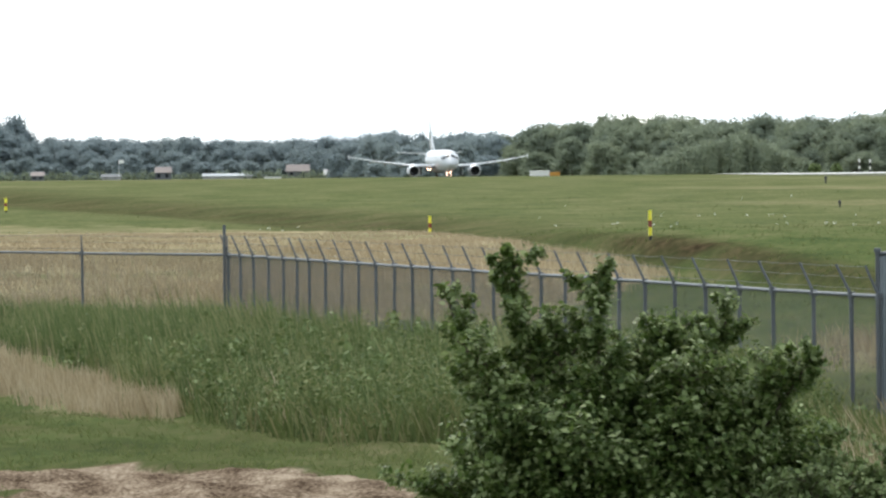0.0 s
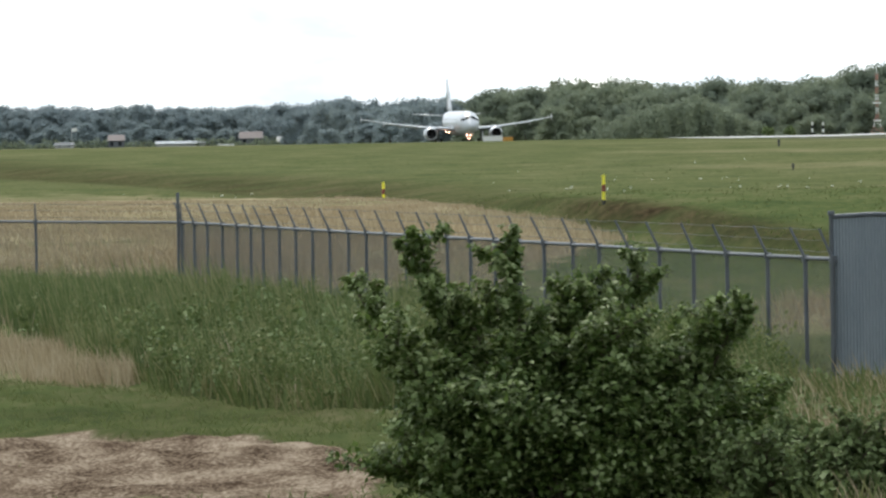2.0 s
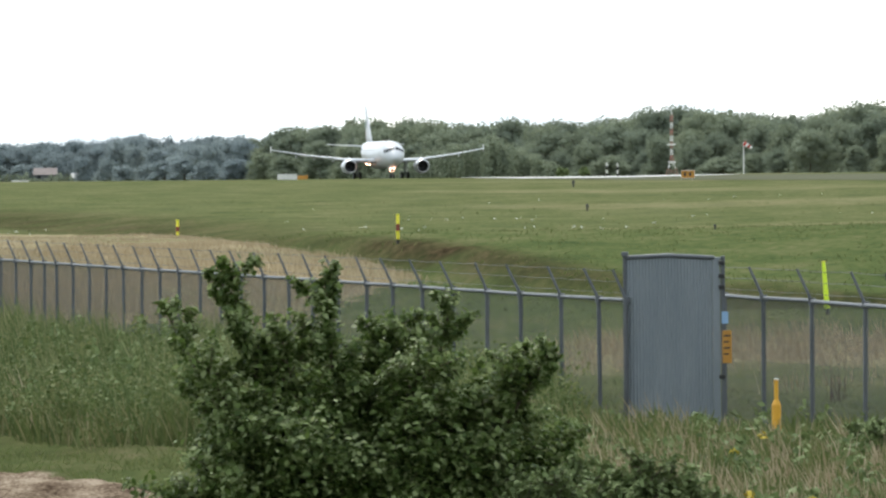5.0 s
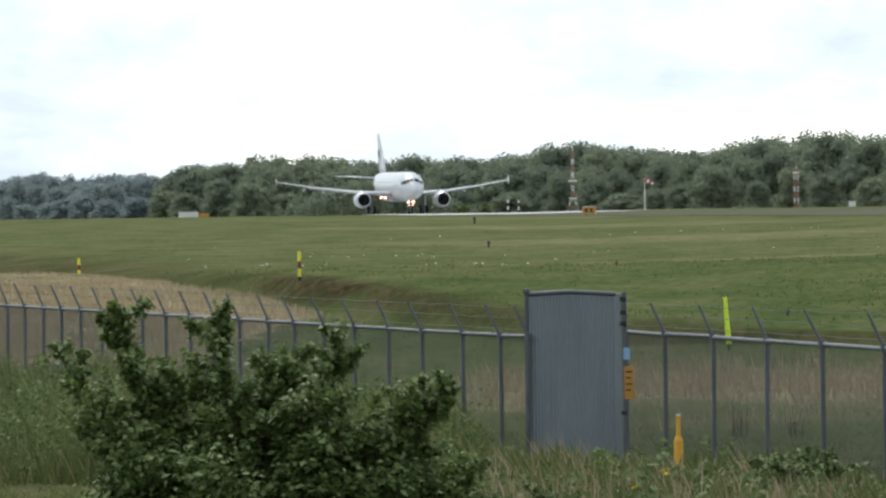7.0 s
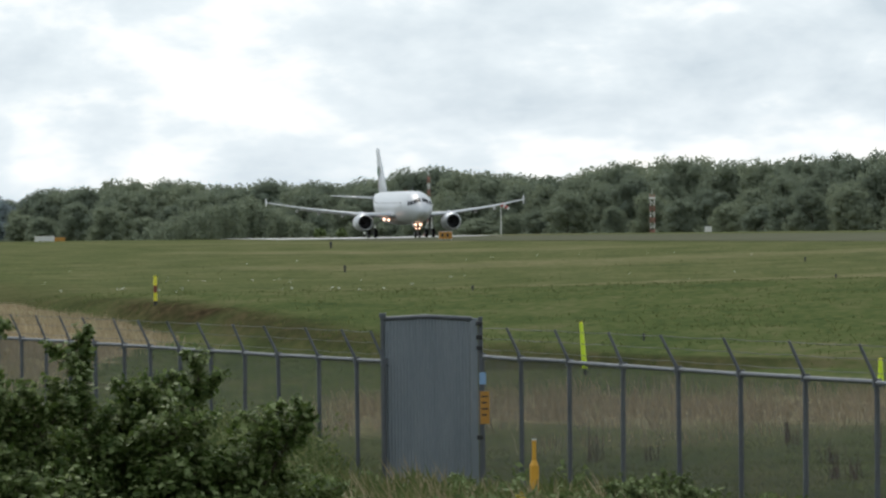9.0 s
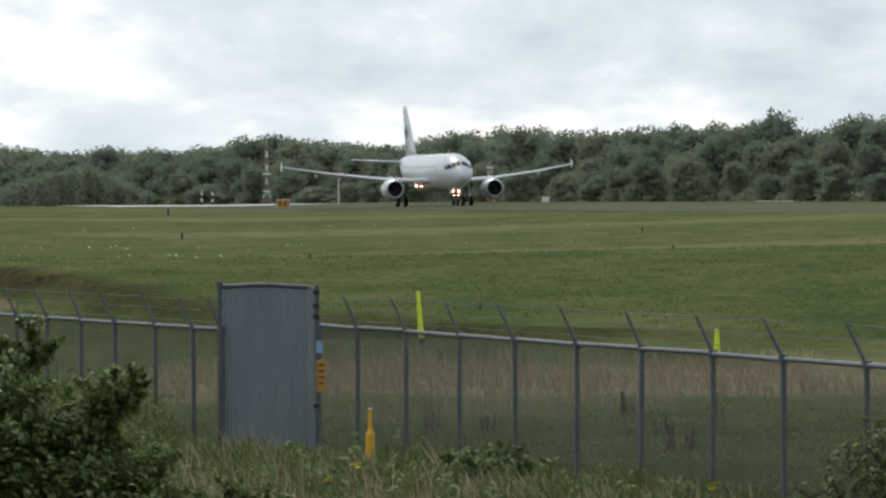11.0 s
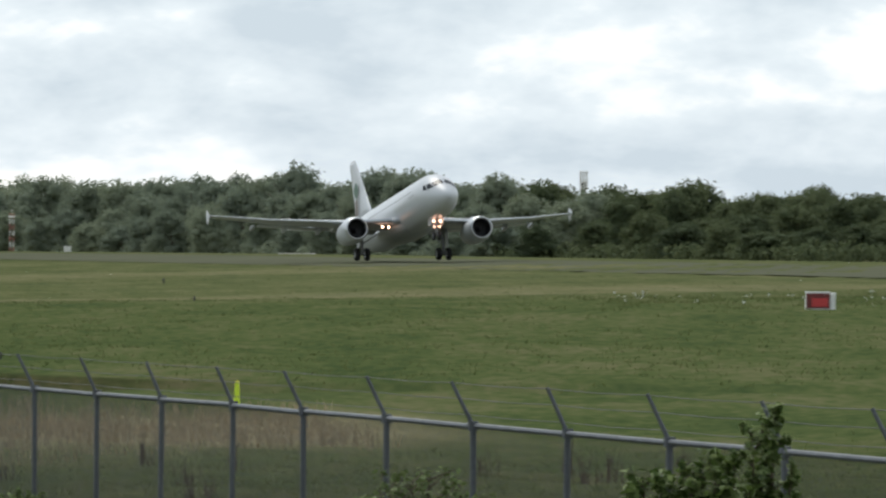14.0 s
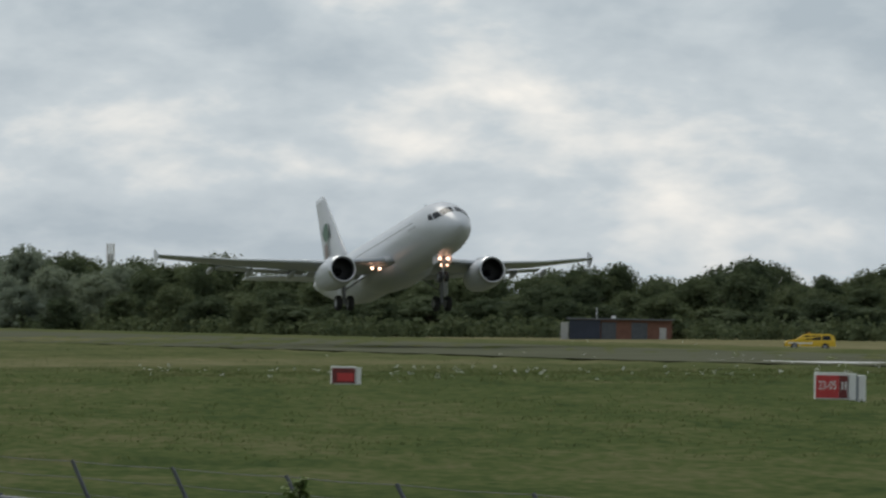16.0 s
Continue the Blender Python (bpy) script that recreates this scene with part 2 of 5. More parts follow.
def side_lift(x):
    """The land rises gently to the right of the gate."""
    return SIDE_SLOPE * np.clip(np.asarray(x, float), 0, 220)


def along(x, y):
    """Distance along the runway from the point nearest to the camera, and across it."""
    return -x * math.sin(PSI) + y * math.cos(PSI), x * math.cos(PSI) + y * math.sin(PSI)


def ditch_offset(x, y):
    """Signed distance to the ditch: positive on the airfield side."""
    best = np.full(np.shape(x), 1e9)
    sign = np.ones(np.shape(x))
    for (ax, ay), (bx, by) in zip(DITCH, DITCH[1:]):
        dx, dy = bx - ax, by - ay
        q = np.clip(((x - ax) * dx + (y - ay) * dy) / (dx * dx + dy * dy), 0, 1)
        d = np.hypot(x - ax - q * dx, y - ay - q * dy)
        s = np.where((x - ax) * dy - (y - ay) * dx < 0, 1.0, -1.0)
        near = d < best
        best, sign = np.where(near, d, best), np.where(near, s, sign)
    return best * sign


def ground_z(x, y):
    x, y = np.asarray(x, float), np.asarray(y, float)
    r = np.hypot(x, y)
    s, u = along(x, y)
    ahead = smooth_step(-0.2, 0.2, y / np.maximum(r, 1e-6))
    prof = np.interp(s, [300, 530, 700, 840, 913, 1018, 1183, 1426, 1634, 2200], [-1.2, -1.1, -0.45, -0.05, 0.2, 0.43, 0.7, 0.1, -0.8, -1.2])
    z = (1.41 * smooth_step(150, 330, r) + prof * smooth_step(300, 520, r)) * ahead
    z = z - (1.9 - 0.42 * (1 - smooth_step(880, 1080, s))) * smooth_step(211, 262, u) * smooth_step(400, 600, r) * ahead
    q = ditch_offset(x, y)
    far = smooth_step(330, 520, r)
    cut = np.exp(-((q + 1.6) / (np.where(q < -1.6, 2.5, 1.25) + 3.5 * far)) ** 2) * smooth_step(190, 230, r) * (1 - 0.4 * smooth_step(330, 700, r))
    z = z - (0.95 + 0.5 * np.exp(-((r - 308) / 14) ** 2)) * cut
    mound = 2.35 * (1 - smooth_step(12, 40, r))
    z = z + mound
    bumps = 0.05 * np.sin(x * 0.9 + 0.7 * np.sin(y * 0.11)) * np.sin(y * 0.23 + x * 0.31) + 0.03 * np.sin(x * 2.3 + y * 0.9)
    return z + side_lift(x) + bumps * smooth_step(70, 100, r) * (1 - smooth_step(700, 900, r))


def gz(x, y):
    return float(ground_z(np.array([x]), np.array([y]))[0])


def at(az, d):
    """The ground point d metres off in the direction az (degrees to the right of +y)."""
    x, y = d * math.sin(radians(az)), d * math.cos(radians(az))
    return x, y, gz(x, y)


# ---- ground ----
def in_polygon(x, y, poly):
    inside = np.zeros(np.shape(x), bool)
    for (ax, ay), (bx, by) in zip(poly, poly[1:] + poly[:1]):
        hit = ((ay > y) != (by > y)) & (x < (bx - ax) * (y - ay) / (by - ay + 1e-12) + ax)
        inside ^= hit
    return inside


def wobble(x, y, k, seed):
    """A cheap smooth noise between -1 and 1."""
    return (np.sin(x * k + 1.3 * np.sin(y * k * 0.7 + seed) + seed) + np.sin(y * k * 0.83 + 1.1 * np.sin(x * k * 1.3 + seed * 2) + seed * 3)) / 2


def left_leg(y):
    """x of the fence's far leg at depth y."""
    return FENCE_GATE[0] + (y - FENCE_GATE[1]) * (FENCE_CORNER[0] - FENCE_GATE[0]) / (FENCE_CORNER[1] - FENCE_GATE[1])


def right_leg(y):
    return FENCE_GATE[0] + (y - FENCE_GATE[1]) * (FENCE_END[0] - FENCE_GATE[0]) / (FENCE_END[1] - FENCE_GATE[1])


def beyond_fence(x, y):
    edge = np.where(y > FENCE_GATE[1], left_leg(y), right_leg(y))
    return np.where(x > FENCE_CORNER[0], x > edge, y > FENCE_CORNER[1] + (FENCE_CORNER[0] - x) * 1.8)


DRY_FIELD = [(-120, 560), (-55, 540), (-38, 512), (-32, 535), (-25, 440), (-18.5, 352), (-13.2, 318), (-8.6, 284), (-6.0, 250), (-8, 205), (-14.7, 199), (-60, 245), (-120, 330)]
DIRT = [(-16.5, 112), (-12.5, 115.5), (-10.0, 116.5), (-7.5, 114), (-6.0, 109), (-5.0, 103), (-5.2, 96), (-12, 96), (-10.5, 106), (-14, 110)]
STRAW_PATCH = [(-24, 190), (-17.8, 177), (-14.0, 157), (-10.6, 137), (-11.6, 139), (-15.2, 149), (-20, 158), (-30, 175)]
REEDS = [(-30, 200), (-17.0, 179), (-13.6, 157), (-10.4, 137), (-7.7, 125), (-4.4, 123), (-2.2, 118), (-0.5, 126), (-0.8, 131), (-14.4, 193), (-30, 222)]
WEEDS = [(-3.6, 106), (-2.2, 118), (-0.4, 127), (2.3, 126), (11.0, 80), (13.0, 66), (7, 66), (0, 84)]


def zones(x, y):
    """Cover of the ground: dry grass, bare soil, darkened ditch bank and near turf."""
    r = np.hypot(x, y)
    q = ditch_offset(x, y)
    w = wobble(x, y, 0.35, 1.7)
    out = beyond_fence(x, y)
    az = np.degrees(np.arctan2(x, np.maximum(y, 1e-6)))
    dry = np.where(out & in_polygon(x + 0.5 * w, y + 9 * w + 5 * wobble(x, y, 1.3, 0.9), DRY_FIELD), 0.72 + 0.28 * wobble(x, y * 0.3, 0.5, 2.9), 0.0)
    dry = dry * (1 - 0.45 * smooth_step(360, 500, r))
    dry = dry * (1 - 0.85 * np.exp(-((r - 252 - 2.5 * w) / 4.0) ** 2) * (1 - smooth_step(-4.6, -4.2, az)))
    band = np.exp(-((r - 176 - 6 * w) / 13) ** 2) * smooth_step(-3, 1, x) * (1 - smooth_step(11, 16, x))
    dry = np.maximum(dry, np.where(out, 0.75 * band, 0))
    patch = in_polygon(x + 0.5 * w, y + 2 * w, STRAW_PATCH)
    dry = np.maximum(dry, np.where(patch, 0.30, 0.0))
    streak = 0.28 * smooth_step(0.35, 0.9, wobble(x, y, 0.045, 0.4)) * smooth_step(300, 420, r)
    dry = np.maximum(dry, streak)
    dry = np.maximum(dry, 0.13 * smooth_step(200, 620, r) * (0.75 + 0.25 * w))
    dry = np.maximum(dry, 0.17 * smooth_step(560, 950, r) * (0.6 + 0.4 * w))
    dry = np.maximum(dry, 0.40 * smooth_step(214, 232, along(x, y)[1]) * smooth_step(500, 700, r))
    soil = np.where(in_polygon(x + 0.25 * wobble(x, y, 1.9, 2.2), y + 1.2 * wobble(x, y, 0.8, 0.2), DIRT), 1.0, 0.0)
    # ditch bank: dark soil with the recess's shade painted in, strongest near 306 m
    wide = 1.15 + 7.0 * smooth_step(360, 560, r)
    bank = np.exp(-((q - 0.15) / wide) ** 2) * smooth_step(205, 222, r) * (0.75 + 0.25 * wobble(x, y, 0.5, 4.0))
    bank = bank * (0.80 + 0.35 * np.exp(-((r - 306) / 12) ** 2)) * (1 - 0.22 * smooth_step(322, 345, r)) * (1 - smooth_step(850, 1050, r))
    # near turf: soil between blades and their self-shading, as a darker colour
    thin = 0.42 * (1 - smooth_step(128, 175, r)) * (0.65 + 0.35 * wobble(x, y, 0.9, 3.1)) * (soil < 0.5)
    return dry, soil, np.minimum(np.maximum(bank, thin), 1.0)


def build_ground():
    az = np.concatenate([np.arange(-180, -8, 8.0), np.arange(-8, 13, 0.09), np.arange(13, 181, 8.0)])
    az[-1] = 180.0
    r = np.concatenate([np.linspace(0.0, 70, 30), np.arange(71, 135, 0.5), np.arange(135, 345, 0.8), np.arange(345, 1000, 5.0), np.geomspace(1000, 4700, 50)])
    aa, rr = np.meshgrid(np.radians(az), r)
    x, y = rr * np.sin(aa) + 0.3, rr * np.cos(aa) - 0.4
    z = ground_z(x, y)
    dry, soil, bank = zones(x, y)
    inside = in_polygon(x, y, DIRT)
    rut = 0.06 * wobble(x * 0.6, y, 2.2, 5.0) + 0.05 * wobble(x, y * 0.5, 6.1, 3.0)
    z = z + np.where(inside, rut, 0)
    k = len(az)
    verts = np.stack([x.ravel(), y.ravel(), z.ravel()], 1)
    faces = []
    for i in range(len(r) - 1):
        row = i * k
        faces += [(row + j, row + j + 1, row + k + j + 1, row + k + j) for j in range(k - 1)]
    mat = bpy.data.materials.new("field")
    mat.use_nodes = True
    nt = mat.node_tree
    n, link = nt.nodes.new, nt.links.new
    bsdf = nt.nodes["Principled BSDF"]
    bsdf.inputs["Roughness"].default_value = 0.9
    bsdf.inputs["Specular IOR Level"].default_value = 0.0
    at_ = n("ShaderNodeAttribute")
    at_.attribute_name = "cover"
    sep = n("ShaderNodeSeparateColor")
    link(at_.outputs["Color"], sep.inputs[0])
    tc = n("ShaderNodeTexCoord")

    def tone(colors, scale, stretch, spread=0.5):
        mp = n("ShaderNodeMapping")
        mp.inputs["Scale"].default_value = stretch
        link(tc.outputs["Object"], mp.inputs[0])
        a, b, mx, rp = n("ShaderNodeTexNoise"), n("ShaderNodeTexNoise"), n("ShaderNodeMix"), n("ShaderNodeValToRGB")
        for tex, s in ((a, scale), (b, scale * 12)):
            tex.inputs["Scale"].default_value, tex.inputs["Detail"].default_value = s, 6
            link(mp.outputs[0], tex.inputs["Vector"])
        mx.data_type, mx.inputs["Factor"].default_value = "FLOAT", 0.5
        link(a.outputs["Fac"], mx.inputs["A"])
        link(b.outputs["Fac"], mx.inputs["B"])
        link(mx.outputs["Result"], rp.inputs[0])
        e = rp.color_ramp.elements
        e[0].position, e[1].position = 0.5 - spread / 2, 0.5 + spread / 2
        e[0].color, e[1].color = (*colors[0], 1), (*colors[2], 1)
        e.new(0.5).color = (*colors[1], 1)
        return rp.outputs[0]

    green_tone = tone([(0.046, 0.069, 0.028), (0.080, 0.102, 0.039), (0.130, 0.130, 0.066)], 0.22, (1, 0.30, 1), 0.30)
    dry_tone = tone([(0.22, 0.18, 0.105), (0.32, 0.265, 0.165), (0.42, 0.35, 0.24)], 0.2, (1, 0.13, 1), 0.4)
    soil_tone = tone([(0.050, 0.034, 0.023), (0.160, 0.120, 0.086), (0.30, 0.245, 0.185)], 2.6, (0.6, 0.20, 1), 0.24)
    m1, m2 = n("ShaderNodeMix"), n("ShaderNodeMix")
    m1.data_type = m2.data_type = "RGBA"
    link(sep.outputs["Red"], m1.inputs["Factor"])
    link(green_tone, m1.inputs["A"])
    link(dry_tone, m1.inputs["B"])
    link(sep.outputs["Green"], m2.inputs["Factor"])
    link(m1.outputs["Result"], m2.inputs["A"])
    link(soil_tone, m2.inputs["B"])
    # dark soil colour that also carries the shade of ditch and near turf
    bank_tone = tone([(0.009, 0.008, 0.005), (0.034, 0.024, 0.015), (0.090, 0.060, 0.037)], 0.35, (1, 0.12, 1), 0.34)
    m3 = n("ShaderNodeMix")
    m3.data_type = "RGBA"
    link(sep.outputs["Blue"], m3.inputs["Factor"])
    link(m2.outputs["Result"], m3.inputs["A"])
    link(bank_tone, m3.inputs["B"])
    link(m3.outputs["Result"], bsdf.inputs["Base Color"])
    tx, bp = n("ShaderNodeTexNoise"), n("ShaderNodeBump")
    tx.inputs["Scale"].default_value, tx.inputs["Detail"].default_value = 3.0, 6
    link(tc.outputs["Object"], tx.inputs["Vector"])
    bp.inputs["Strength"].default_value, bp.inputs["Distance"].default_value = 0.7, 0.12
    link(tx.outputs["Fac"], bp.inputs["Height"])
    link(bp.outputs[0], bsdf.inputs["Normal"])
    me = mesh_of("ground", verts, faces, mat, True)
    col = me.color_attributes.new("cover", "FLOAT_COLOR", "POINT")
    data = np.stack([dry.ravel(), soil.ravel(), bank.ravel(), np.ones(dry.size)], 1).astype(np.float32)
    col.data.foreach_set("color", data.ravel())
    tagged(new("ground", me), "grass airfield with dry strips, a ditch and bare soil", "ground", kind="structure")


build_ground()


def build_runway():
    """The runway's paved strip, and its pale shoulder marks."""
    f, l = Vector((math.sin(PSI), -math.cos(PSI), 0)), Vector((math.cos(PSI), math.sin(PSI), 0))

    def strip(name, s0, s1, u0, u1, lift, mat, label, cat):
        verts, faces = [], []
        k = int((s1 - s0) / 12) + 2
        for i in range(k):
            s = s0 + (s1 - s0) * i / (k - 1)
            for u in np.linspace(u0, u1, 7):
                p = l * u - f * s
                verts.append((p.x, p.y, gz(p.x, p.y) + lift))
        for i in range(k - 1):
            for j in range(6):
                a = i * 7 + j
                faces.append((a, a + 1, a + 8, a + 7))
        tagged(new(name, mesh_of(name, verts, faces, mat)), label, cat, kind="structure")

    strip("runway", 250, 2300, RUNWAY_U - 15, RUNWAY_U + 15, 0.035, M["asphalt"], "weathered grey asphalt runway strip", "runway")
    strip("runway_marking", 300, 524, RUNWAY_U - 11, RUNWAY_U - 5, 0.045, M["marking"], "worn white runway marking on asphalt", "marking")
    strip("runway_slab", 1125, 1290, RUNWAY_U - 15, RUNWAY_U + 15, 0.055, M["concrete"], "pale concrete section of the runway", "runway")


M["asphalt"] = material("asphalt", [(0.098, 0.104, 0.070), (0.130, 0.134, 0.094)], 0.95, scale=0.05, gloss=0.0)
M["marking"] = material("runway paint", [(0.55, 0.56, 0.54), (0.72, 0.72, 0.70)], 0.7, scale=0.1)
build_runway()


# ---- the airliner ----
def ellipse(x, zc, w, h, k=28, flat=0.0):
    ring = []
    for i in range(k):
        a = 2 * math.pi * i / k
        c, s = math.cos(a), math.sin(a)
        ring.append((x, w * c, zc + h * s * (1 - flat if s < 0 else 1)))
    return ring


FUSELAGE = [(17.70, 3.30, 0.03, 0.03), (17.55, 3.31, 0.32, 0.30), (17.2, 3.34, 0.62, 0.60), (16.6, 3.42, 0.98, 0.98), (15.9, 3.53, 1.27, 1.30), (15.2, 3.66, 1.50, 1.58), (14.4, 3.78, 1.70, 1.80),
            (13.4, 3.86, 1.86, 1.98), (12.2, 3.90, 1.95, 2.05), (10.5, 3.90, 1.975, 2.07), (4.0, 3.90, 1.975, 2.07), (-4.0, 3.90, 1.975, 2.07), (-7.5, 3.92, 1.96, 2.05), (-9.5, 4.04, 1.86, 1.93),
            (-12.0, 4.30, 1.58, 1.66), (-14.5, 4.62, 1.22, 1.30), (-17.0, 4.96, 0.80, 0.88), (-19.0, 5.22, 0.42, 0.46), (-19.8, 5.32, 0.22, 0.22)]


def hull(x):
    """Centre height, half width and half height of the fuselage at x."""
    xs = [-r[0] for r in FUSELAGE]
    return [float(np.interp(-x, xs, [r[i] for r in FUSELAGE])) for i in (1, 2, 3)]


def aerofoil(chord, thick, k=9):
    """Points (back, up) round a wing section, from the trailing edge over the top and back."""
    top = [(0.5 + 0.5 * math.cos(math.pi * i / k)) for i in range(k + 1)]
    y = [thick * 5 * (0.2969 * math.sqrt(t) - 0.126 * t - 0.3516 * t * t + 0.2843 * t ** 3 - 0.1036 * t ** 4) for t in top]
    pts = [(t * chord, v * chord) for t, v in zip(top, y)]
    return pts + [(t * chord, -0.7 * v * chord) for t, v in list(zip(top, y))[-2:0:-1]]


def wing_skin(sections):
    """sections: (leading-edge x, y, z, chord, thickness)."""
    return loft([[(lx - b, y, z + u) for b, u in aerofoil(c, th)] for lx, y, z, c, th in sections])


def lathe(profile, k=28, centre=(0, 0, 0)):
    """A skin round the x axis: profile rows are (x, radius)."""
    rings = [[(centre[0] + x, centre[1] + r * math.cos(2 * math.pi * i / k), centre[2] + r * math.sin(2 * math.pi * i / k)) for i in range(k)] for x, r in profile]
    return loft(rings, True, False)


def hull_patch(corners, out=0.012, n=5):
    """A window patch lying on the fuselage: four corners (x, angle from the side upwards in degrees), on one side."""
    verts, faces = [], []
    (x0, a0), (x1, a1), (x2, a2), (x3, a3) = corners
    for i in range(n):
        for j in range(n):
            p, q = i / (n - 1), j / (n - 1)
            x = (x0 * (1 - p) + x1 * p) * (1 - q) + (x3 * (1 - p) + x2 * p) * q
            a = radians((a0 * (1 - p) + a1 * p) * (1 - q) + (a3 * (1 - p) + a2 * p) * q)
            zc, w, h = hull(x)
            verts.append((x + out * 0.8, (w + out) * math.cos(a), zc + (h + out) * math.sin(a)))
    for i in range(n - 1):
        for j in range(n - 1):
            a = i * n + j
            faces.append((a, a + 1, a + n + 1, a + n))
    return verts, faces


def mirrored(source):
    v, f = source
    return [(x, -y, z) for x, y, z in v], [tuple(reversed(q)) for q in f]


def wheel(parent, name, x, y, z, r, w, k=20):
    prof = [(-w * 0.5, r * 0.55), (-w * 0.5, r * 0.82), (-w * 0.38, r * 0.96), (-w * 0.15, r), (w * 0.15, r), (w * 0.38, r * 0.96), (w * 0.5, r * 0.82), (w * 0.5, r * 0.55)]
    turn = lambda s: ([(x + b, y + a, z + c) for a, b, c in s[0]], s[1])
    hub = part(name, turn(lathe([(-w * 0.42, 0.0), (-w * 0.42, r * 0.3), (-w * 0.46, r * 0.56), (w * 0.46, r * 0.56), (w * 0.42, r * 0.3), (w * 0.42, 0.0)], k)), M["gear_metal"], parent)
    part("tyre", turn(lathe(prof + [prof[0]], k)), M["tyre"], hub, smooth=True)


def build_airliner():
    jet = thing("airliner", pose(0, 0, 0), "white twin-engine airliner on the runway with its lights on", "airplane")
    body = part("fuselage", loft([ellipse(*r) for r in FUSELAGE]), M["plane_white"], jet, "white fuselage", True)
    # belly fairing
    part("belly_fairing", loft([ellipse(x, z, w, h, 24, 0.1) for x, z, w, h in [(6.8, 2.75, 0.3, 0.2), (5.6, 2.62, 1.6, 0.75), (3.5, 2.55, 2.05, 1.0), (-0.5, 2.55, 2.1, 1.02), (-3.0, 2.62, 1.85, 0.9), (-5.6, 2.8, 0.6, 0.4)]]),
         M["plane_white"], jet, smooth=True)
    # cockpit windows: two front panes and two side panes on each side
    for corners in ([(16.32, 86), (16.16, 42), (15.42, 47), (15.56, 86)], [(16.06, 39), (15.52, 20), (14.88, 32), (15.30, 45)], [(15.40, 18), (14.70, 14), (14.40, 29), (14.80, 31)]):
        for flip in (False, True):
            src = hull_patch(corners)
            part("cockpit_window", mirrored(src) if flip else src, M["glass"], body, "dark cockpit window")
    for flip in (False, True):
        for i in range(46):
            x = 11.6 - i * 0.533
            zc, w, h = hull(x)
            y, z = (w + 0.006) * math.cos(radians(14)), zc + h * math.sin(radians(14))
            s = -1 if flip else 1
            v = [(x - 0.10, s * y, z - 0.14), (x + 0.10, s * y, z - 0.14), (x + 0.11, s * (y - 0.03), z + 0.14), (x - 0.11, s * (y - 0.03), z + 0.14)]
            part("cabin_window", (v, [(0, 1, 2, 3)]), M["glass"], body)
        # lettering on the front fuselage, shown as bars
        for k in range(3):
            x0 = 12.6 - k * 0.62
            src = hull_patch([(x0, 8), (x0, 2), (x0 - 0.5, 2), (x0 - 0.5, 8)], 0.01, 3)
            part("lettering", mirrored(src) if flip else src, M["plane_grey"], body)
        src = hull_patch([(11.2, 24), (11.2, -22), (10.4, -22), (10.4, 24)], 0.008, 4)
        part("door", mirrored(src) if flip else src, M["plane_white"], body)
    # wings
    for s, side in ((1, "left"), (-1, "right")):
        secs = [(6.4, 1.2, 2.75, 7.0, 0.145), (5.6, 2.2, 2.80, 6.3, 0.14), (3.05, 6.4, 3.12, 4.1, 0.12), (-0.35, 12.0, 3.86, 2.65, 0.11), (-3.0, 16.4, 4.62, 1.55, 0.105), (-3.35, 16.9, 4.72, 1.35, 0.10)]
        w = part("wing", wing_skin([(lx, s * y, z, c, th) for lx, y, z, c, th in secs]), M["plane_grey"], jet, "grey wing with white leading edge", True)
        part("leading_edge_slat", loft([[(lx + 0.10 - b, s * y, z + u - 0.02) for b, u in [(c * 0.10, c * th * 0.44), (c * 0.04, c * th * 0.36), (-0.02, 0.03), (0.0, -0.05), (c * 0.05, -c * th * 0.22), (c * 0.03, 0.0)]]
                                         for lx, y, z, c, th in secs[1:]]), M["plane_white"], w, "white slat", True)
        # wing fence at the tip
        part("wingtip_fence", loft([[(x - b, s * (16.95 + u * 0.3), z) for b, u in aerofoil(c, 0.06, 5)] for x, z, c in [(-4.2, 4.15, 0.55), (-3.5, 4.62, 1.4), (-3.5, 4.80, 1.4), (-4.3, 5.32, 0.5)]]), M["plane_white"], w)
        for y, ln in ((4.0, 2.6), (7.4, 2.6), (10.3, 2.2), (13.0, 1.7)):
            zt = float(np.interp(y, [2.2, 6.4, 12.0, 16.4], [2.80, 3.12, 3.78, 4.42])) - 0.32
            xt = float(np.interp(y, [2.2, 6.4, 12.0, 16.4], [0.0, -0.2, -2.6, -4.2])) - 0.7
            part("flap_fairing", loft([[(vx, vy + s * y, vz) for vx, vy, vz in ellipse(xt + a * ln, zt + dz, 0.20 * q, 0.24 * q, 10)]
                                       for a, q, dz in [(0.5, 0.1, 0.12), (0.25, 0.8, 0.04), (0, 1.0, 0), (-0.3, 0.75, -0.04), (-0.5, 0.1, -0.08)]]), M["plane_grey"], w, smooth=True)
        # flaps, a little lowered
        for y0, y1 in ((2.3, 6.2), (6.5, 12.6)):
            rows = []
            for y in (y0, (y0 + y1) / 2, y1):
                te = float(np.interp(y, [2.2, 6.4, 12.0, 16.4], [-0.7, -1.05, -3.0, -4.55]))
                zz = float(np.interp(y, [2.2, 6.4, 12.0, 16.4], [2.80, 3.12, 3.78, 4.42])) - 0.06
                ch = 1.25 if y < 6.4 else 0.95
                rows.append([(te + 0.25 - b * 0.95, s * y, zz + u - b * 0.12) for b, u in aerofoil(ch, 0.10, 6)])
            part("flap", loft(rows), M["plane_grey"], w, smooth=True)
